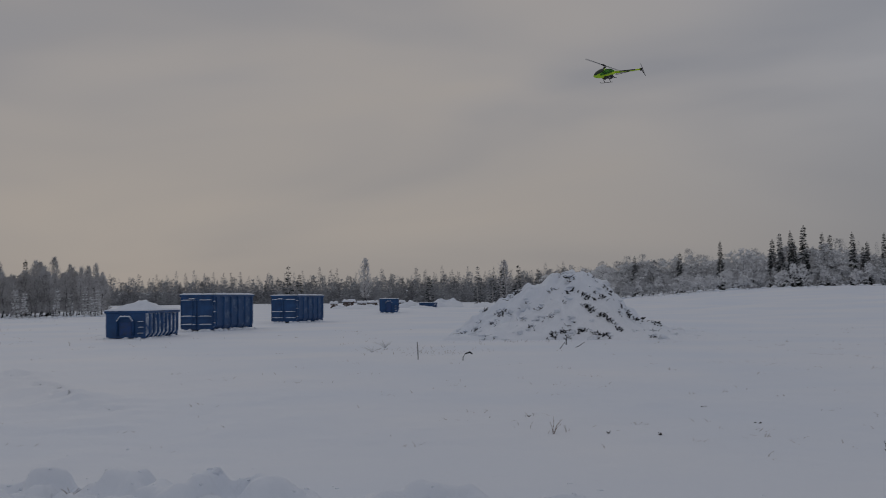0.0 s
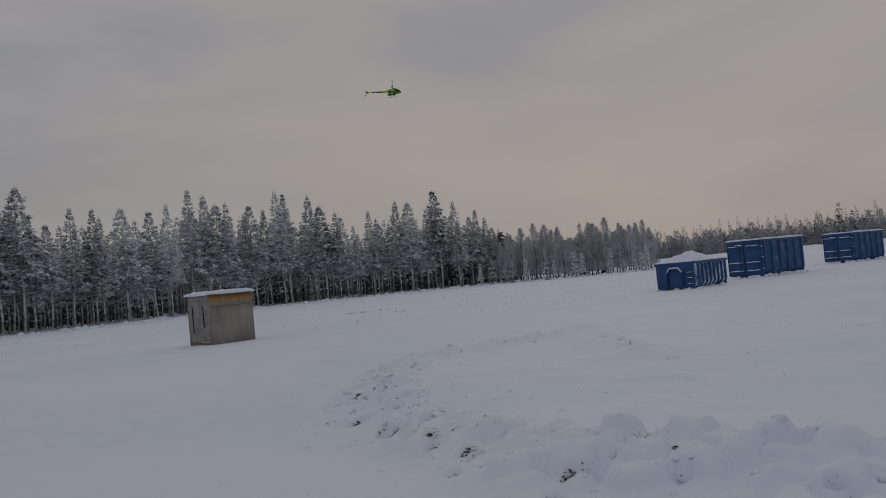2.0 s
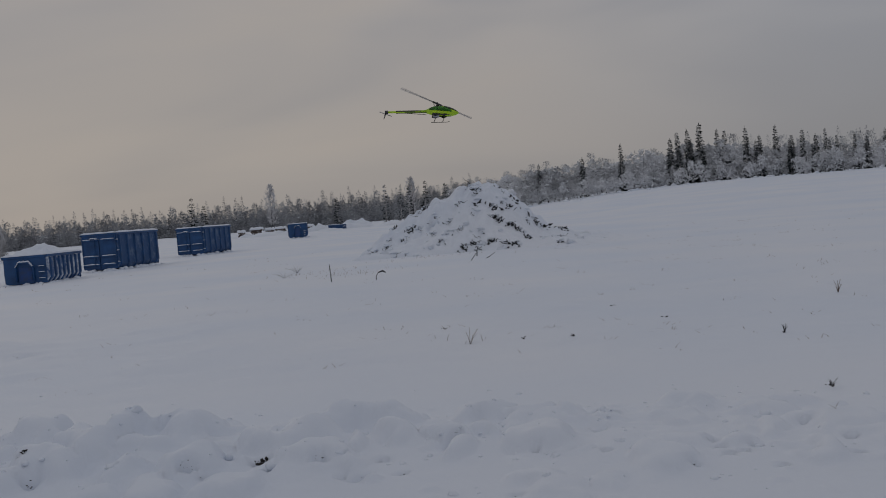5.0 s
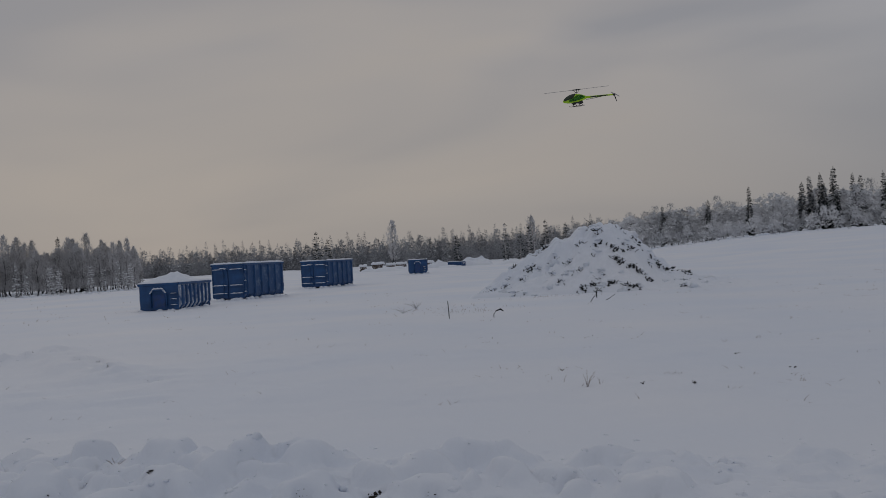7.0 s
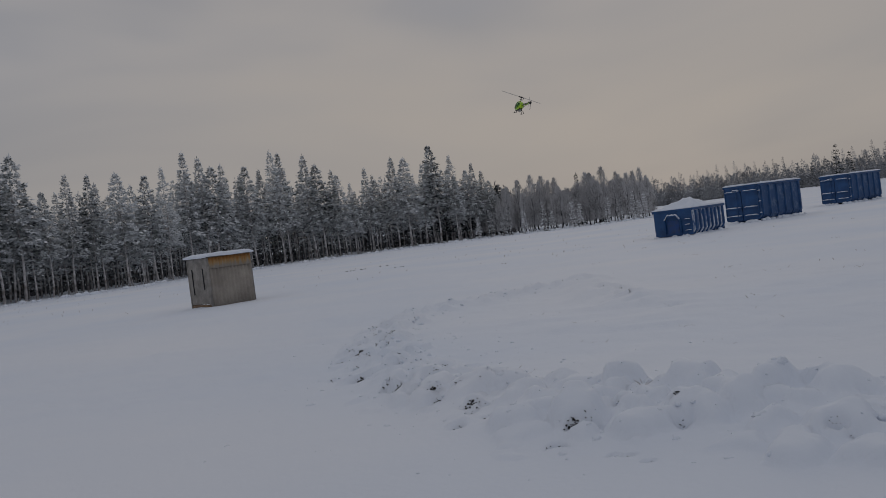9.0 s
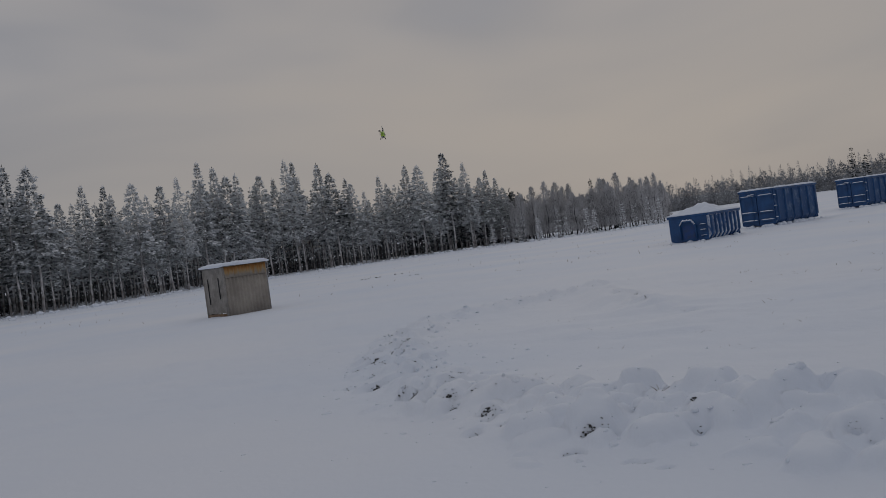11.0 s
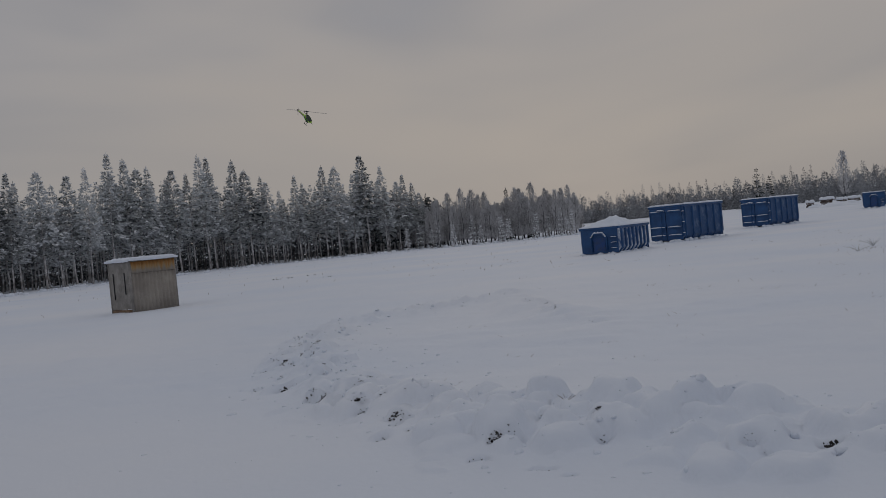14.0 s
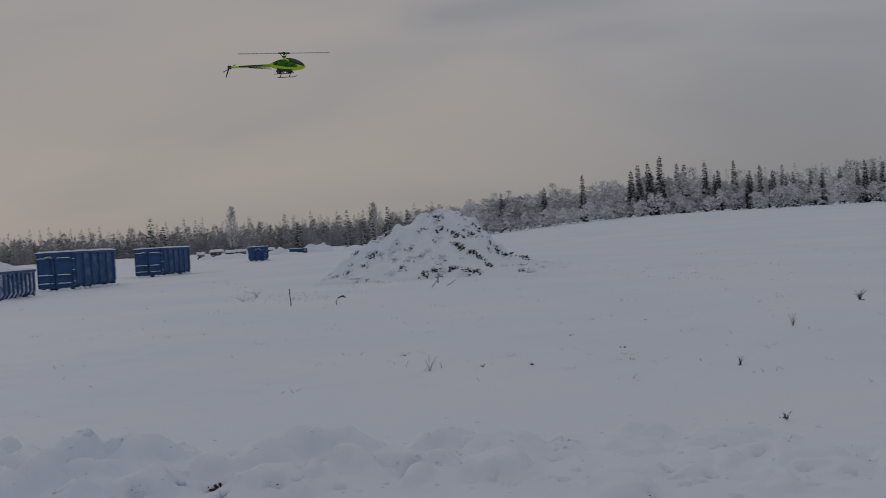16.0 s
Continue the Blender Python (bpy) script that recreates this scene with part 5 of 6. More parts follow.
def pile_lumps():
    """Snow-capped brush ends round the heap's foot and flanks."""
    g, out = np.random.default_rng(63), []
    a = radians(-5.2)
    for _ in range(120):
        u, v = g.uniform(-7.2, 6.2), g.uniform(-4.9, 0.4)
        if u > 0 and g.random() < 0.45:
            continue
        z = float(pile_height(np.array([u]), np.array([v]))[0])
        r = 0.05 + 0.17 * g.random() ** 2
        if z > 0.0:
            out.append((PILE[0] + u * math.cos(a) - v * math.sin(a), PILE[1] + u * math.sin(a) + v * math.cos(a), gz(*PILE) + z - 0.3 * r, r))
    return out


ball_cloud("snow_lumps", pile_lumps(), M_SNOW, "snow-capped brush ends over the brushwood heap", "snow lumps", 0.35, 2)
ball_cloud("snow_crumbs", bank_spots(600, 2, 0.010, 0.03, 0.2, 1.1), M_SNOW, "small snow crumbs scattered along the bank", "snow clods", 0.2, 1)


def soil_and_gap_shade():
    """Dark crumbs for soil and shade in block gaps, thickest at the bank's bend."""
    g, out = np.random.default_rng(19), []
    for spots, n, wide, r in ((GAPS[:3], 40, 0.032, 0.012), (GAPS[3:5], 12, 0.035, 0.009), (GAPS[5:9], 24, 0.038, 0.015), (GAPS[9:], 6, 0.04, 0.007), (DENTS[:12], 12, 0.032, 0.012), (DENTS[12:], 3, 0.02, 0.006), (NOOKS, 6, 0.035, 0.011)):
        for x, y in spots:
            d = math.hypot(x, y)
            ax, ay = -y / d, x / d
            for _ in range(n):
                u, v = g.normal(0, wide), g.normal(0, wide * 0.45)
                px, py = x + ax * u - ay * v * -1, y + ay * u + ax * v * -1
                q = r * g.uniform(0.25, 1.0) ** 1.5
                out.append((px, py, gz(px, py) - 0.055 + 0.045 * g.random(), q))
    return out


ball_cloud("soil_and_shade_lumps", soil_and_gap_shade(), M_SOIL_SHADE, "dark frozen soil lumps and shade-dark gaps in the snow bank", "soil lumps", 0.42, 1)


def stem_cloud(name, spots, mat, label, category):
    """Thin bent stems, each a three-sided tapering tube: x, y, height, lean, way, thickness."""
    V, F = [], []
    for x, y, h, lean, way, r in spots:
        z = gz(x, y) - 0.04
        n = len(V) * 9
        ring = []
        for u, s in ((0, 1.0), (0.55, 0.75), (1.0, 0.3)):
            cx, cy = x + math.cos(way) * lean * h * u * u, y + math.sin(way) * lean * h * u * u
            for q in range(3):
                ring.append((cx + r * s * math.cos(2.1 * q), cy + r * s * math.sin(2.1 * q), z + h * u * (1 - 0.3 * lean * u)))
        V.append(ring)
        for a in (0, 3):
            for q in range(3):
                F.append((n + a + q, n + a + (q + 1) % 3, n + a + 3 + (q + 1) % 3, n + a + 3 + q))
    o = mesh_part(name, np.array(V).reshape(-1, 3), np.array(F), mat)
    return tagged(o, label, category, kind="stuff")


def stems():
    g = np.random.default_rng(12)
    out = []
    for _ in range(330):  # tufts on the rough field
        az_, d = g.uniform(-42, 32), 12 + 50 * g.random() ** 1.2
        if az_ > 8 and g.random() < 0.45:
            continue
        x, y = place(az_, d)
        for _ in range(g.integers(1, 7)):
            out.append((x + g.normal(0, 0.16), y + g.normal(0, 0.16), g.uniform(0.04, 0.13), g.uniform(0.3, 1.6), g.uniform(0, 6.28), 0.0035 + 0.00013 * d))
    for cx, cy, n, s in ((*place(3.4, 33), 60, 0.9), (*place(6.0, 36), 50, 1.0), (*place(-1.2, 41), 50, 1.4), (*place(-3.4, 13.3), 5, 0.25)):
        for _ in range(n):
            out.append((cx + g.normal(0, s), cy + g.normal(0, s * 0.7), g.uniform(0.05, 0.20), g.uniform(0.2, 1.3), g.uniform(0, 6.28), 0.003 + 0.00008 * cy))
    # low bent-over tufts in the open field: plan point, half width
    for cx, cy, s in ((10.3, 33.6, 0.12), (10.8, 31.1, 0.3), (10.5, 31.9, 0.3), (10.8, 28.7, 0.1), (12.6, 27.2, 0.1), (6.4, 27.1, 0.35), (6.9, 26.9, 0.3), (8.3, 24.9, 0.35), (11.5, 23.1, 0.15), (11.6, 22.6, 0.3), (9.3, 21.1, 0.2), (8.0, 18.6, 0.06), (5.4, 18.4, 0.04), (3.8, 18.7, 0.04), (4.5, 19.1, 0.03), (6.1, 12.1, 0.05), (5.5, 10.1, 0.03), (3.2, 7.1, 0.03), (2.6, 12.6, 0.04)):
        for _ in range(int(5 + 30 * s)):
            out.append((cx + g.normal(0, s), cy + g.normal(0, s * 0.6), g.uniform(0.03, 0.11), g.uniform(0.3, 1.8), g.uniform(0, 6.28), 0.003 + 0.00012 * cy))
    for _ in range(300):  # stubble before the left wood
        x, y = place(g.uniform(20, 70), g.uniform(45, 125))
        out.append((x, y, g.uniform(0.06, 0.22), g.uniform(0.1, 1.2), g.uniform(0, 6.28), 0.012))
    return out


stem_cloud("dry_stems", stems(), M_STRAW, "dry weed stems poking through the snow", "weeds")


def edge_mounds():
    """Snowed-over stumps and tussocks along the wood."""
    g = np.random.default_rng(31)
    out = []
    for _ in range(320):
        a = g.uniform(21, 72)
        d = float(np.interp(a, [22, 27, 31, 37, 43, 52, 60, 66, 80], [146, 138, 148, 146, 140, 119, 107, 99, 90])) - 1 - 12 * g.random() ** 2
        x, y = place(a, d)
        r = 0.10 + 0.32 * g.random() ** 2
        out.append((x, y, gz(x, y), r))
    for _ in range(260):
        a = g.uniform(-60, -5)
        d = float(np.interp(a, [-62, -45, -30, -18, -7, -3], [150, 165, 186, 190, 194, 215])) - 2 - 16 * g.random() ** 2
        x, y = place(a, d)
        out.append((x, y, gz(x, y), 0.12 + 0.35 * g.random() ** 2))
    return out


ball_cloud("snowy_tussocks", edge_mounds(), M_SNOW, "snowed-over stumps and tussocks by the wood", "tussocks", 0.12, 2)


def dark_tussocks():
    g = np.random.default_rng(8)
    out = []
    for a, d in ((41.0, 62), (40.2, 63), (38.9, 66), (37.9, 58), (-21.6, 13.0), (-23.9, 9.3), (-6.6, 13.4), (-9.6, 13.2), (-28.2, 22.2), (-15, 15), (-12.0, 17), (19.9, 9.6), (-2.0, 15.2)):
        for _ in range(5):
            x, y = place(a + g.normal(0, 0.15), d + g.normal(0, 0.05))
            out.append((x, y, gz(x, y) + 0.01, g.uniform(0.005, 0.013) * max(1.0, d / 15)))
    return out


ball_cloud("dark_tussocks", dark_tussocks(), M_SOIL_SHADE, "dark bits of bare ground in the snow", "soil lumps", 0.35, 1)


def marker_post():
    x, y = place(4.63, 29.4)
    t = thing("marker_post", pose(x, y, gz(x, y)), "thin dark wooden marker stake in the snow", "stake")
    bm = bmesh.new()
    tube(bm, [(0, 0, -0.2), (-0.015, 0, 0.25), (-0.03, 0, 0.54)], [0.016, 0.015, 0.013], 6)
    part("stake", bm, M_TWIG, t)


marker_post()


def dry_weed(az_, d, n, tall, wide, label, seed, mat):
    """A small bush of thin dead stems."""
    x, y = place(az_, d)
    t = thing("dry_weed", pose(x, y, gz(x, y) - 0.02), label, "weed", "weeds in the snow")
    r = random.Random(seed)
    for k in range(n):
        bm = bmesh.new()
        a, h = r.uniform(0, 6.28), tall * r.uniform(0.5, 1.0)
        s = wide * r.uniform(0.2, 1.0)
        tube(bm, [(0, 0, 0), (math.cos(a) * s * 0.4, math.sin(a) * s * 0.4, h * 0.6), (math.cos(a) * s, math.sin(a) * s, h)], [0.0015 + d * 0.00014, 0.0012 + d * 0.00014, 0.0008 + d * 0.0001], 4)
        part("stem", bm, mat, t)


dry_weed(-21.64, 13.1, 13, 0.14, 0.08, "small dark tuft of dead weed in snow", 1, M_TWIG)
dry_weed(-28.17, 22.2, 14, 0.26, 0.16, "dark frosted weed bush in the snow", 2, M_TWIG)
dry_weed(-3.37, 13.3, 6, 0.24, 0.26, "thin reddish dead weed in the snow", 3, M_STRAW)
dry_weed(-23.92, 9.3, 10, 0.10, 0.07, "dark frozen tuft at the snow bank", 4, M_TWIG)
dry_weed(24.4, 8.9, 6, 0.12, 0.10, "thin reddish stem on the snow bank", 5, M_STRAW)
dry_weed(6.6, 38, 16, 0.34, 0.55, "pale frosted weed bush by the brush pile", 7, M_RIME)
dry_weed(7.4, 35, 12, 0.26, 0.5, "pale frosted weed bush by the brush pile", 8, M_RIME)
dry_weed(-24.6, 17.5, 9, 0.26, 0.12, "pale dead weed in the snow", 6, M_STRAW)


def bent_root(az_, d, pts, rad, label):
    x, y = place(az_, d)
    t = thing("bent_branch", pose(x, y, gz(x, y), 0, 0, az_), label, "branch", "branches before the brush pile")
    bm = bmesh.new()
    tube(bm, pts, rad, 6)
    part("wood", bm, M_TWIG, t)


bent_root(1.77, 28.8, [(-0.10, 0, -0.1), (-0.09, 0, 0.10), (-0.02, 0, 0.20), (0.12, 0.05, 0.24), (0.20, 0.05, 0.18)], [0.012, 0.013, 0.016, 0.03, 0.015], "dark bent root sticking out of snow")
bent_root(-3.9, 35, [(-0.10, 0, -0.1), (0.02, 0, 0.08), (0.16, 0, 0.26)], [0.015, 0.013, 0.008], "dark slanting branch in the snow")
bent_root(-4.2, 38, [(0, 0, -0.1), (0.02, 0, 0.2), (0.05, 0, 0.36)], [0.026, 0.024, 0.014], "dark upright branch stub in the snow")
bent_root(-4.9, 36, [(-0.2, 0, -0.05), (0.05, 0, 0.06), (0.25, 0, 0.2)], [0.012, 0.012, 0.007], "thin slanting stick in the snow")


# ---- model helicopter: nose along +x, up along +z, origin under the rotor mast ----
def oval(x, w, top, bottom, n=14, power=1.0):
    """A cross-section of the fuselage at x, half width w, from bottom to top."""
    mid, half = (top + bottom) / 2, (top - bottom) / 2
    return [(x, w * math.cos(a), mid + half * math.sin(a)) for a in (2 * math.pi * k / n for k in range(n))]


def helicopter():
    h = thing("helicopter", Matrix.Identity(4), "lime-green radio-controlled helicopter in flight with dark canopy", "helicopter")
    bm = bmesh.new()
    secs = [oval(x, w, t, b) for x, w, t, b in ((-0.23, 0.030, 0.055, -0.010), (-0.16, 0.052, 0.085, -0.040), (-0.06, 0.072, 0.118, -0.070), (0.05, 0.082, 0.135, -0.085), (0.16, 0.080, 0.122, -0.092), (0.26, 0.064, 0.082, -0.085), (0.33, 0.040, 0.030, -0.070), (0.375, 0.012, -0.018, -0.045))]
    loft(bm, secs)
    canopy = part("canopy", bm, M_LIME, h, "glossy lime-green canopy")
    for s in (-1, 1):
        bm = bmesh.new()
        # darker green flash along the flank
        rows = []
        for x, w, z0, z1 in ((-0.17, 0.055, 0.010, 0.050), (-0.08, 0.073, -0.015, 0.085), (0.04, 0.0845, -0.040, 0.085), (0.14, 0.0845, -0.050, 0.030), (0.24, 0.073, -0.060, -0.020)):
            rows.append([(x, s * w * math.cos(math.asin(max(-1, min(1, (z - 0.02) / 0.125)))) + s * 0.004, z) for z in (z0, (z0 + z1) / 2, z1)])
        vs = [[bm.verts.new(p) for p in r] for r in rows]
        for a, b in zip(vs, vs[1:]):
            for k in range(2):
                bm.faces.new((a[k], b[k], b[k + 1], a[k + 1]))
        bmesh.ops.solidify(bm, geom=bm.faces[:], thickness=0.004)
        part("flank_stripe", bm, M_GREEN, canopy, "darker green flank stripe")
    bm = bmesh.new()
    loft(bm, [[(x, w * math.cos(a), zc + hh * math.sin(a)) for a in (math.pi * k / 8 for k in range(9))] for x, w, zc, hh in ((0.045, 0.050, 0.100, 0.039), (0.12, 0.080, 0.046, 0.088), (0.20, 0.0785, 0.004, 0.110), (0.28, 0.061, -0.012, 0.088), (0.335, 0.041, -0.024, 0.058), (0.36, 0.022, -0.026, 0.030))])
    part("windscreen", bm, M_SCREEN, canopy, "dark tinted windscreen")
    # tail boom
    bm = bmesh.new()
    loft(bm, [oval(x, r, 0.02 + r, 0.02 - r, 10) for x, r in ((-0.20, 0.030), (-0.40, 0.024), (-0.94, 0.018))])
    part("tail_boom", bm, M_LIME, h, "yellow-green tail boom")
    for s in (-1, 1):
        bm = bmesh.new()
        box(bm, -0.78, -0.32, s * 0.0225 - 0.002, s * 0.0225 + 0.002, 0.006, 0.032)
        part("boom_marking", bm, M_BLACK, h, "dark band along the boom")
    bm = bmesh.new()
    for s in (-1, 1):
        tube(bm, [(-0.22, s * 0.03, -0.035), (-0.62, s * 0.012, 0.0)], 0.005, 5)
    part("boom_strut", bm, M_BLACK, h)
    bm = bmesh.new()
    box(bm, -0.985, -0.925, -0.022, 0.022, -0.008, 0.05, 0.008)
    part("tail_gearbox", bm, M_BLACK, h)
    bm = bmesh.new()
    loft(bm, [[(-0.955, y, 0.0), (-0.98, y, 0.005), (-1.020, y, -0.155), (-1.008, y, -0.158)] for y in (-0.004, 0.004)])
    part("tail_fin", bm, M_BLACK, h, "swept black lower tail fin")
    # frame, motor, gear
    bm = bmesh.new()
    for s in (-1, 1):
        loft(bm, [[(-0.13, y, -0.11), (-0.08, y, 0.05), (0.12, y, 0.05), (0.15, y, -0.10), (0.09, y, -0.135), (0.02, y, -0.09), (-0.06, y, -0.135)] for y in (s * 0.030 - 0.003, s * 0.030 + 0.003)])
    part("side_frame", bm, M_BLACK, h, "black carbon side frames")
    bm = bmesh.new()
    tube(bm, [(-0.02, 0, -0.12), (-0.02, 0, -0.05)], 0.028, 10)
    box(bm, -0.10, -0.05, -0.02, 0.02, -0.12, -0.07)
    part("motor", bm, M_STEEL, h)
    bm = bmesh.new()
    for x in (-0.07, 0.09):
        tube(bm, [(x - 0.02, -0.095, -0.165), (x + 0.005, -0.08, -0.115), (x + 0.01, -0.03, -0.085), (x + 0.01, 0.03, -0.085), (x + 0.005, 0.08, -0.115), (x - 0.02, 0.095, -0.165)], 0.007, 6)
    part("strut", bm, M_BLACK, h, "black landing struts")
    for s in (-1, 1):
        bm = bmesh.new()
        tube(bm, [(-0.14, s * 0.095, -0.170), (0.14, s * 0.095, -0.170), (0.18, s * 0.095, -0.162), (0.20, s * 0.095, -0.150)], 0.006, 6)
        part("skid", bm, M_BLACK, h, "thin landing skid")
    bm = bmesh.new()
    tube(bm, [(0, 0, 0.10), (0, 0, 0.225)], 0.008, 8)
    part("mast", bm, M_STEEL, h)
    # main rotor
    bm = bmesh.new()
    tube(bm, [(0, 0, -0.02), (0, 0, 0.018)], 0.022, 10)
    box(bm, -0.10, 0.10, -0.016, 0.016, -0.010, 0.012, 0.004)
    tube(bm, [(0, 0, -0.07), (0, 0, -0.055)], 0.035, 10)
    for s in (-1, 1):
        tube(bm, [(s * 0.03, 0.03, -0.06), (s * 0.07, 0.025, -0.005)], 0.005, 5)
    rotor = part("main_rotor", bm, M_BLACK, h, "black rotor head")
    rotor.location = (0, 0, 0.225)
    for s in (-1, 1):
        bm = bmesh.new()
        c = 0.014
        pr = lambda x, cs: [(s * x, cs * c * 0.9, 0.000), (s * x, cs * c * 0.4, 0.006), (s * x, -cs * c * 0.5, 0.003), (s * x, -cs * c * 1.1, 0.000), (s * x, 0, -0.004)]
        loft(bm, [pr(0.09, 0.6), pr(0.14, 1.0), pr(0.74, 1.0), pr(0.79, 0.8)])
        blade = part("blade", bm, M_GREYBLADE, rotor, "thin grey carbon blade")
    # tail rotor
    bm = bmesh.new()
    tube(bm, [(0, -0.015, 0), (0, 0.015, 0)], 0.012, 8)
    tail = part("tail_rotor", bm, M_BLACK, h, "small black tail rotor")
    tail.location = (-0.97, 0.045, 0.02)
    for s in (-1, 1):
        bm = bmesh.new()
        box(bm, -0.009, 0.009, -0.002, 0.002, 0.015, 0.125, 0.001)
        b = part("tail_blade", bm, M_GREYBLADE, tail)
        if s < 0:
            for v in b.data.vertices:
                v.co.z = -v.co.z
            b.data.flip_normals()
    return h, rotor, tail


heli, main_rotor, tail_rotor = helicopter()

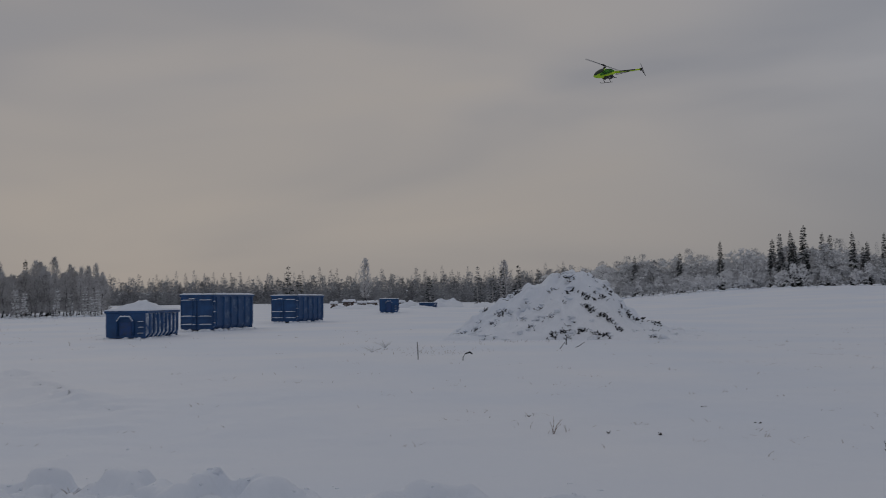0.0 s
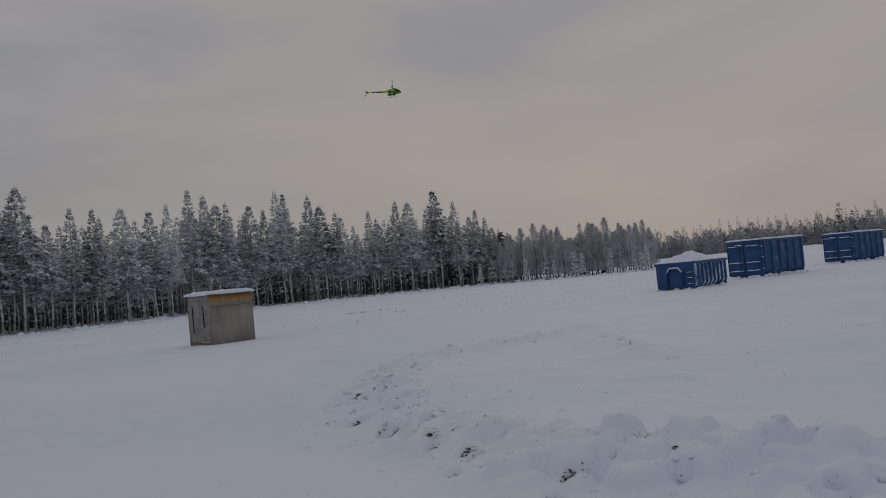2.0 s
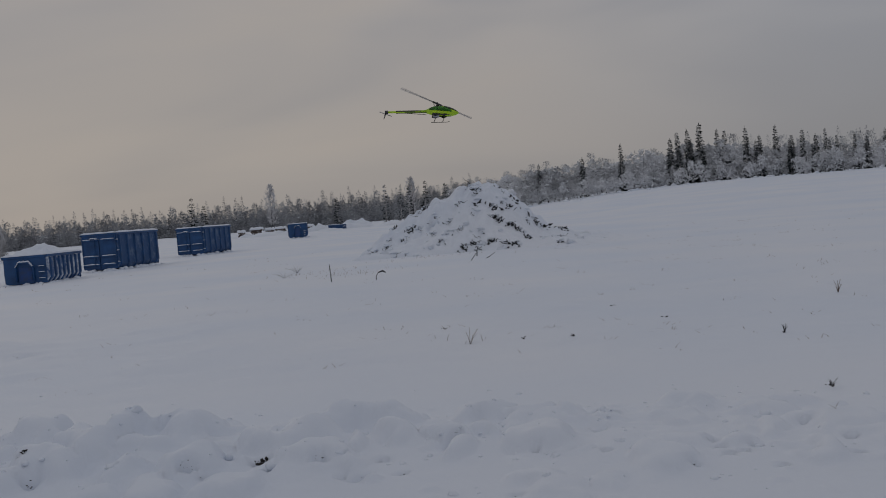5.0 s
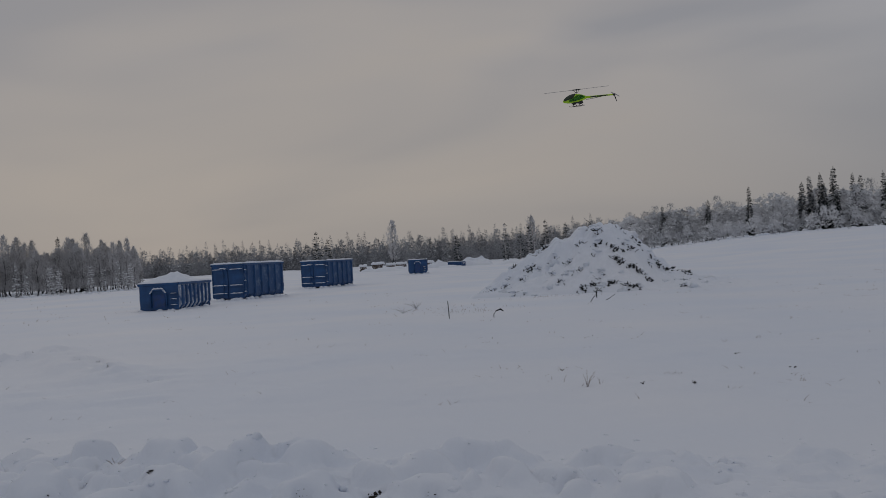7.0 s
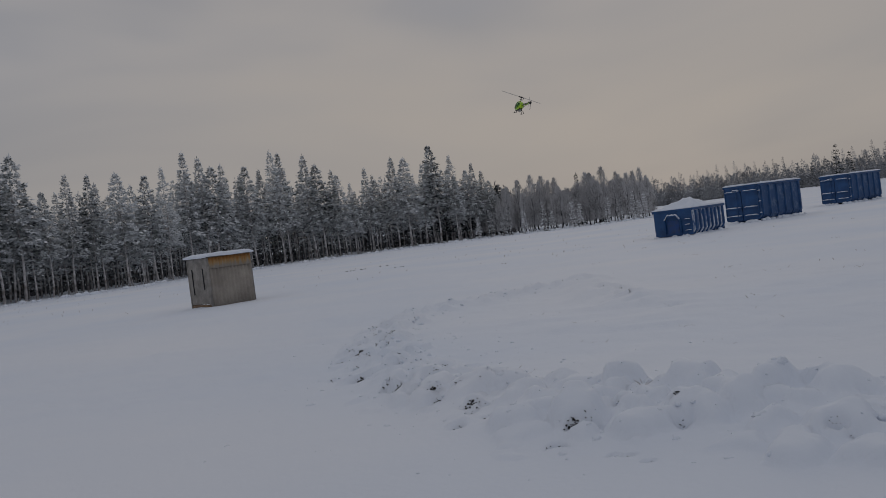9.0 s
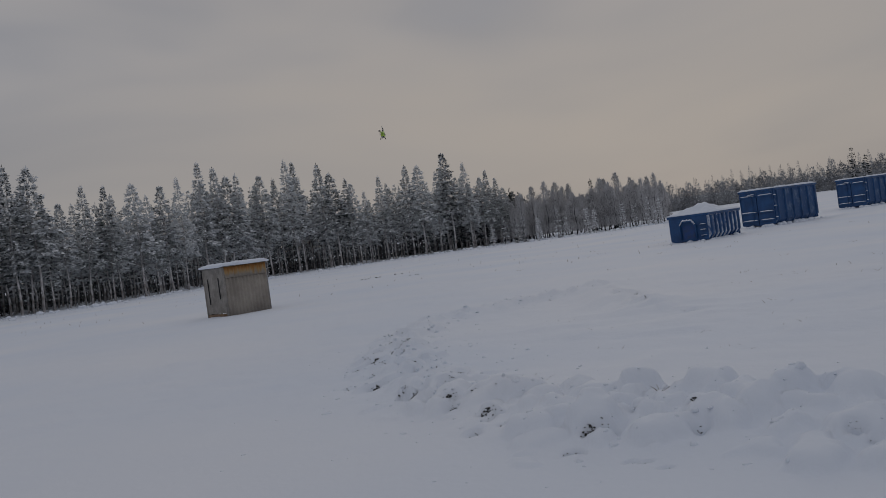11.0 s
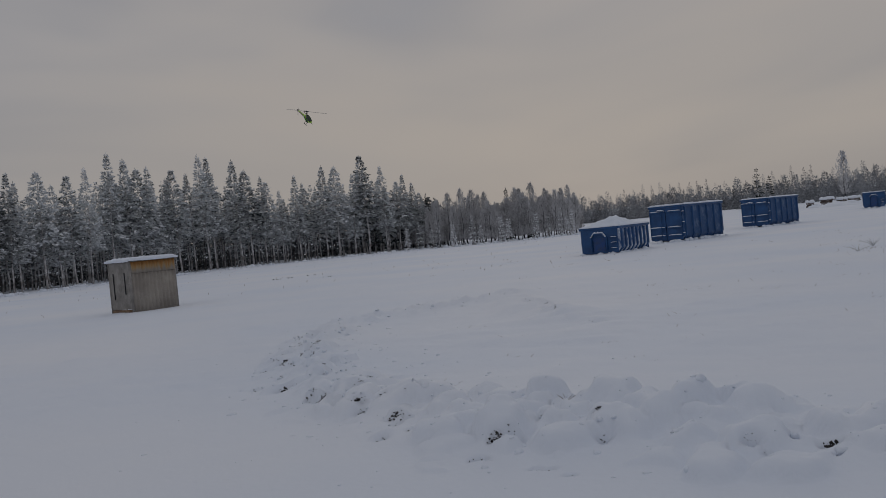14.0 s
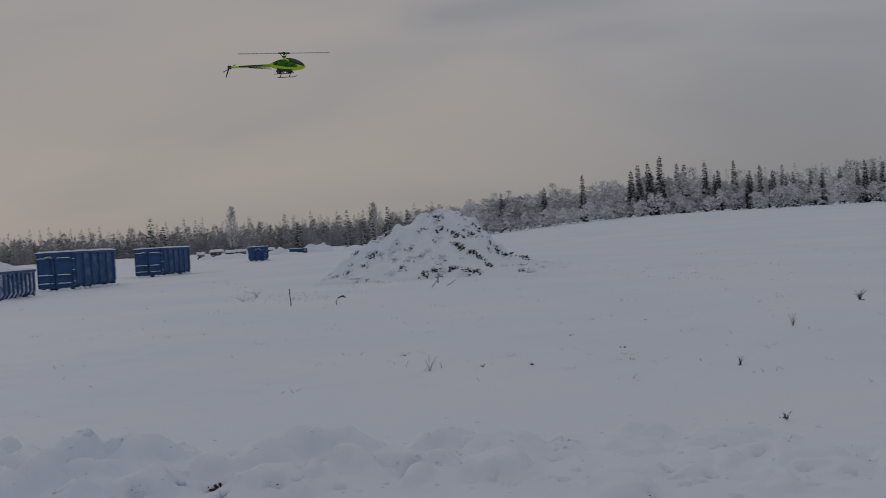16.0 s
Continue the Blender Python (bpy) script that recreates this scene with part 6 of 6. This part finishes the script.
# seconds, place, heading, nose up, bank to the right, rotor angle
FLIGHT = [
    (0, 2.60, 21.35, 6.93, -152.5, -10.3, 19.0, 28),
    (0.2, -0.31, 20.61, 5.92, -166.7, -3.5, 15.1, 10),
    (0.4, -3.41, 19.97, 5.21, -182.9, 7.4, 12.5, 170),
    (0.5, -4.78, 19.91, 5.04, -187.2, 11.3, 13.8, 160),
    (0.6, -5.80, 20.27, 5.18, -189.2, 13.2, 18.5, 148),
    (0.7, -7.15, 20.88, 5.34, -190.5, 12.9, 22.0, 138),
    (0.8, -9.02, 21.79, 5.59, -189.0, 12.3, 24.9, 118),
    (0.9, -11.03, 22.23, 5.86, -189.8, 12.0, 27.1, 110),
    (1, -12.94, 22.37, 6.07, -191.0, 10.7, 30.0, 94),
    (1.1, -14.43, 23.13, 6.31, -195.1, 9.7, 33.0, 88),
    (1.2, -15.86, 23.84, 6.54, -202.0, 10.6, 35.9, 98),
    (1.3, -17.20, 24.35, 6.77, -209.7, 11.9, 38.6, 112),
    (1.4, -18.85, 25.31, 7.25, -217.4, 13.7, 43.7, 96),
    (1.5, -20.37, 26.36, 7.74, -236.7, 15.6, 47.1, 76),
    (1.6, -21.43, 27.56, 8.14, -249.6, 17.0, 46.6, 56),
    (1.7, -21.75, 27.95, 8.43, -259.8, 15.1, 47.4, 62),
    (1.8, -21.71, 27.97, 8.62, -272.7, 10.8, 45.0, 64),
    (2, -21.01, 27.59, 8.81, -302.7, 1.5, 32.9, 70),
    (2.2, -19.53, 26.95, 8.86, -332.4, -9.4, 24.5, 96),
    (2.5, -18.41, 27.67, 9.32, -357.3, -19.1, 16.8, 102),
    (2.8, -16.47, 27.05, 9.03, -379.3, -27.8, 13.5, 52),
    (3, -15.33, 26.60, 8.69, -387.7, -28.9, 13.9, 22),
    (3.3, -13.84, 26.07, 8.04, -398.0, -26.2, 14.9, 160),
    (3.5, -12.65, 25.61, 7.57, -401.6, -26.2, 14.8, 156),
    (3.8, -10.59, 24.20, 6.61, -402.8, -25.6, 12.5, 136),
    (4, -9.44, 23.26, 6.15, -400.7, -24.5, 7.2, 122),
    (4.3, -7.36, 22.05, 5.32, -392.8, -15.9, -11.8, 122),
    (4.4, -6.62, 21.70, 5.01, -386.8, -14.4, -17.7, 98),
    (4.5, -5.54, 20.83, 4.58, -382.2, -13.0, -21.7, 80),
    (4.6, -4.31, 19.78, 4.19, -378.3, -9.2, -24.0, 74),
    (4.7, -3.06, 18.67, 3.91, -371.6, -5.5, -26.6, 74),
    (5, 0.80, 17.60, 3.75, -356.0, -3.0, -40.0, 30),
    (5.4, 5.00, 18.20, 4.30, -322.0, 0.0, -50.0, 90),
    (5.8, 7.40, 20.60, 5.10, -272.0, 2.0, -52.0, 20),
    (6.2, 7.20, 23.60, 5.55, -220.0, 0.0, -48.0, 120),
    (6.5, 5.25, 24.67, 5.59, -189.9, -4.8, -35.1, 60),
    (6.8, 3.00, 24.24, 5.59, -169.5, -7.6, -17.5, 40),
    (7, 1.53, 23.26, 5.60, -163.0, -4.6, -3.9, 166),
    (7.2, 0.17, 22.54, 5.69, -164.3, -1.8, 4.9, 0),
    (7.5, -2.05, 21.87, 5.84, -172.4, -2.1, 9.7, 176),
    (7.8, -4.25, 21.62, 5.71, -191.4, -0.5, 12.1, 156),
    (8, -5.65, 21.25, 5.50, -201.8, 0.1, 14.5, 150),
    (8.2, -6.97, 20.86, 5.18, -204.0, 0.2, 18.5, 122),
    (8.4, -8.20, 20.42, 4.99, -205.9, 1.1, 20.4, 122),
    (8.5, -8.86, 20.45, 4.98, -208.9, 0.5, 17.8, 110),
    (8.6, -9.38, 20.47, 4.95, -216.2, 1.0, 9.6, 88),
    (8.7, -9.85, 20.31, 4.87, -222.8, 3.0, 3.9, 56),
    (8.8, -10.50, 20.44, 4.83, -225.5, 5.2, 3.9, 20),
    (8.9, -11.01, 20.35, 4.72, -226.6, 4.8, 9.3, 84),
    (9, -11.61, 20.43, 4.69, -225.2, 4.4, 16.1, 128),
    (9.1, -12.01, 20.42, 4.73, -223.9, 4.7, 18.5, 120),
    (9.2, -12.47, 20.57, 4.84, -225.8, 5.3, 18.0, 126),
    (10.25, -18.20, 24.60, 5.60, -233.0, 3.0, 8.0, 70),
    (11.3, -22.83, 28.19, 6.38, -237.4, -1.0, 3.0, 26),
    (11.5, -22.80, 27.61, 6.59, -237.3, -0.2, 2.8, 16),
    (11.7, -22.82, 27.04, 6.88, -238.9, 0.3, 7.0, 20),
    (12, -23.03, 26.74, 7.49, -251.3, -3.3, 18.7, 24),
    (12.2, -22.71, 26.23, 7.66, -278.2, -5.6, 20.4, 10),
    (12.5, -21.95, 25.29, 7.69, -326.7, -13.5, 12.1, 8),
    (12.7, -21.62, 25.14, 7.47, -355.4, -14.8, 6.8, 154),
    (13, -21.21, 24.78, 7.06, -379.4, -13.3, 4.8, 44),
    (13.2, -20.79, 24.56, 6.75, -381.0, -13.4, 6.7, 122),
    (13.5, -20.12, 24.32, 6.50, -386.1, -15.8, 8.7, 104),
    (13.8, -19.12, 23.79, 6.17, -392.7, -19.5, 9.2, 46),
    (14, -18.45, 23.41, 5.90, -393.7, -23.0, 9.9, 34),
    (14.3, -17.03, 22.74, 5.47, -393.6, -25.4, 10.5, 32),
    (14.5, -15.96, 22.15, 5.24, -392.7, -26.1, 8.9, 34),
    (14.8, -13.92, 21.20, 4.83, -391.5, -26.6, 4.6, 22),
    (15, -12.43, 20.61, 4.55, -389.4, -24.7, 0.4, 14),
    (15.3, -9.44, 19.68, 4.20, -383.5, -9.4, -3.9, 52),
    (15.5, -7.46, 19.07, 4.19, -379.3, -5.8, -6.0, 12),
    (15.6, -6.23, 18.71, 4.24, -377.7, -5.2, -6.8, 6),
    (15.7, -5.01, 18.30, 4.40, -376.0, -3.9, -7.0, 178),
    (15.8, -3.69, 17.69, 4.63, -374.5, -3.2, -7.2, 178),
    (15.9, -2.45, 17.17, 4.87, -371.7, -2.1, -8.0, 176),
    (16, -1.20, 16.46, 4.98, -369.8, -1.6, -9.0, 6),
]


def attitude(x, y, z, head, nose, bank):
    a, p, b = radians(head), radians(nose), radians(bank)
    n = Vector((math.cos(a) * math.cos(p), math.sin(a) * math.cos(p), math.sin(p)))
    level = Vector((-math.sin(a), math.cos(a), 0))
    up = n.cross(level) * math.cos(b) - level * math.sin(b)
    left = up.cross(n)
    m = Matrix((n, left, up)).transposed().to_4x4()
    m.translation = (x, y, z)
    return m


def spin_rows(rows, step, place_at, turned):
    """Rows for a spinning part that passes the given angles (the two blades are alike) and turns about step degrees a frame between."""
    out, total = [], rows[0][1]
    for (t0, a0), (t1, a1) in zip(rows, rows[1:]):
        f0, f1 = frame(t0), frame(t1)
        n = max(1, f1 - f0)
        want = step * n
        gap = (a1 - a0) % 180
        gap += 180 * round((want - gap) / 180)
        while gap / n > 88:
            gap -= 180
        for k in range(n):
            out.append(((f0 + k - 1) / FPS, place_at @ turned(total + gap * k / n)))
        total += gap
    out.append((rows[-1][0], place_at @ turned(total)))
    return out


def motions():
    walk(heli, [(r[0], attitude(*r[1:7])) for r in FLIGHT])
    walk(main_rotor, spin_rows([(r[0], r[7]) for r in FLIGHT], 62, pose(0, 0, 0.225), lambda a: pose(0, 0, 0, 0, 0, a)))
    walk(tail_rotor, spin_rows([(0.0, 0.0), (16.0, 60.0)], 80, pose(-0.97, 0.045, 0.02), lambda a: pose(0, 0, 0, 0, a, 0)))


motions()
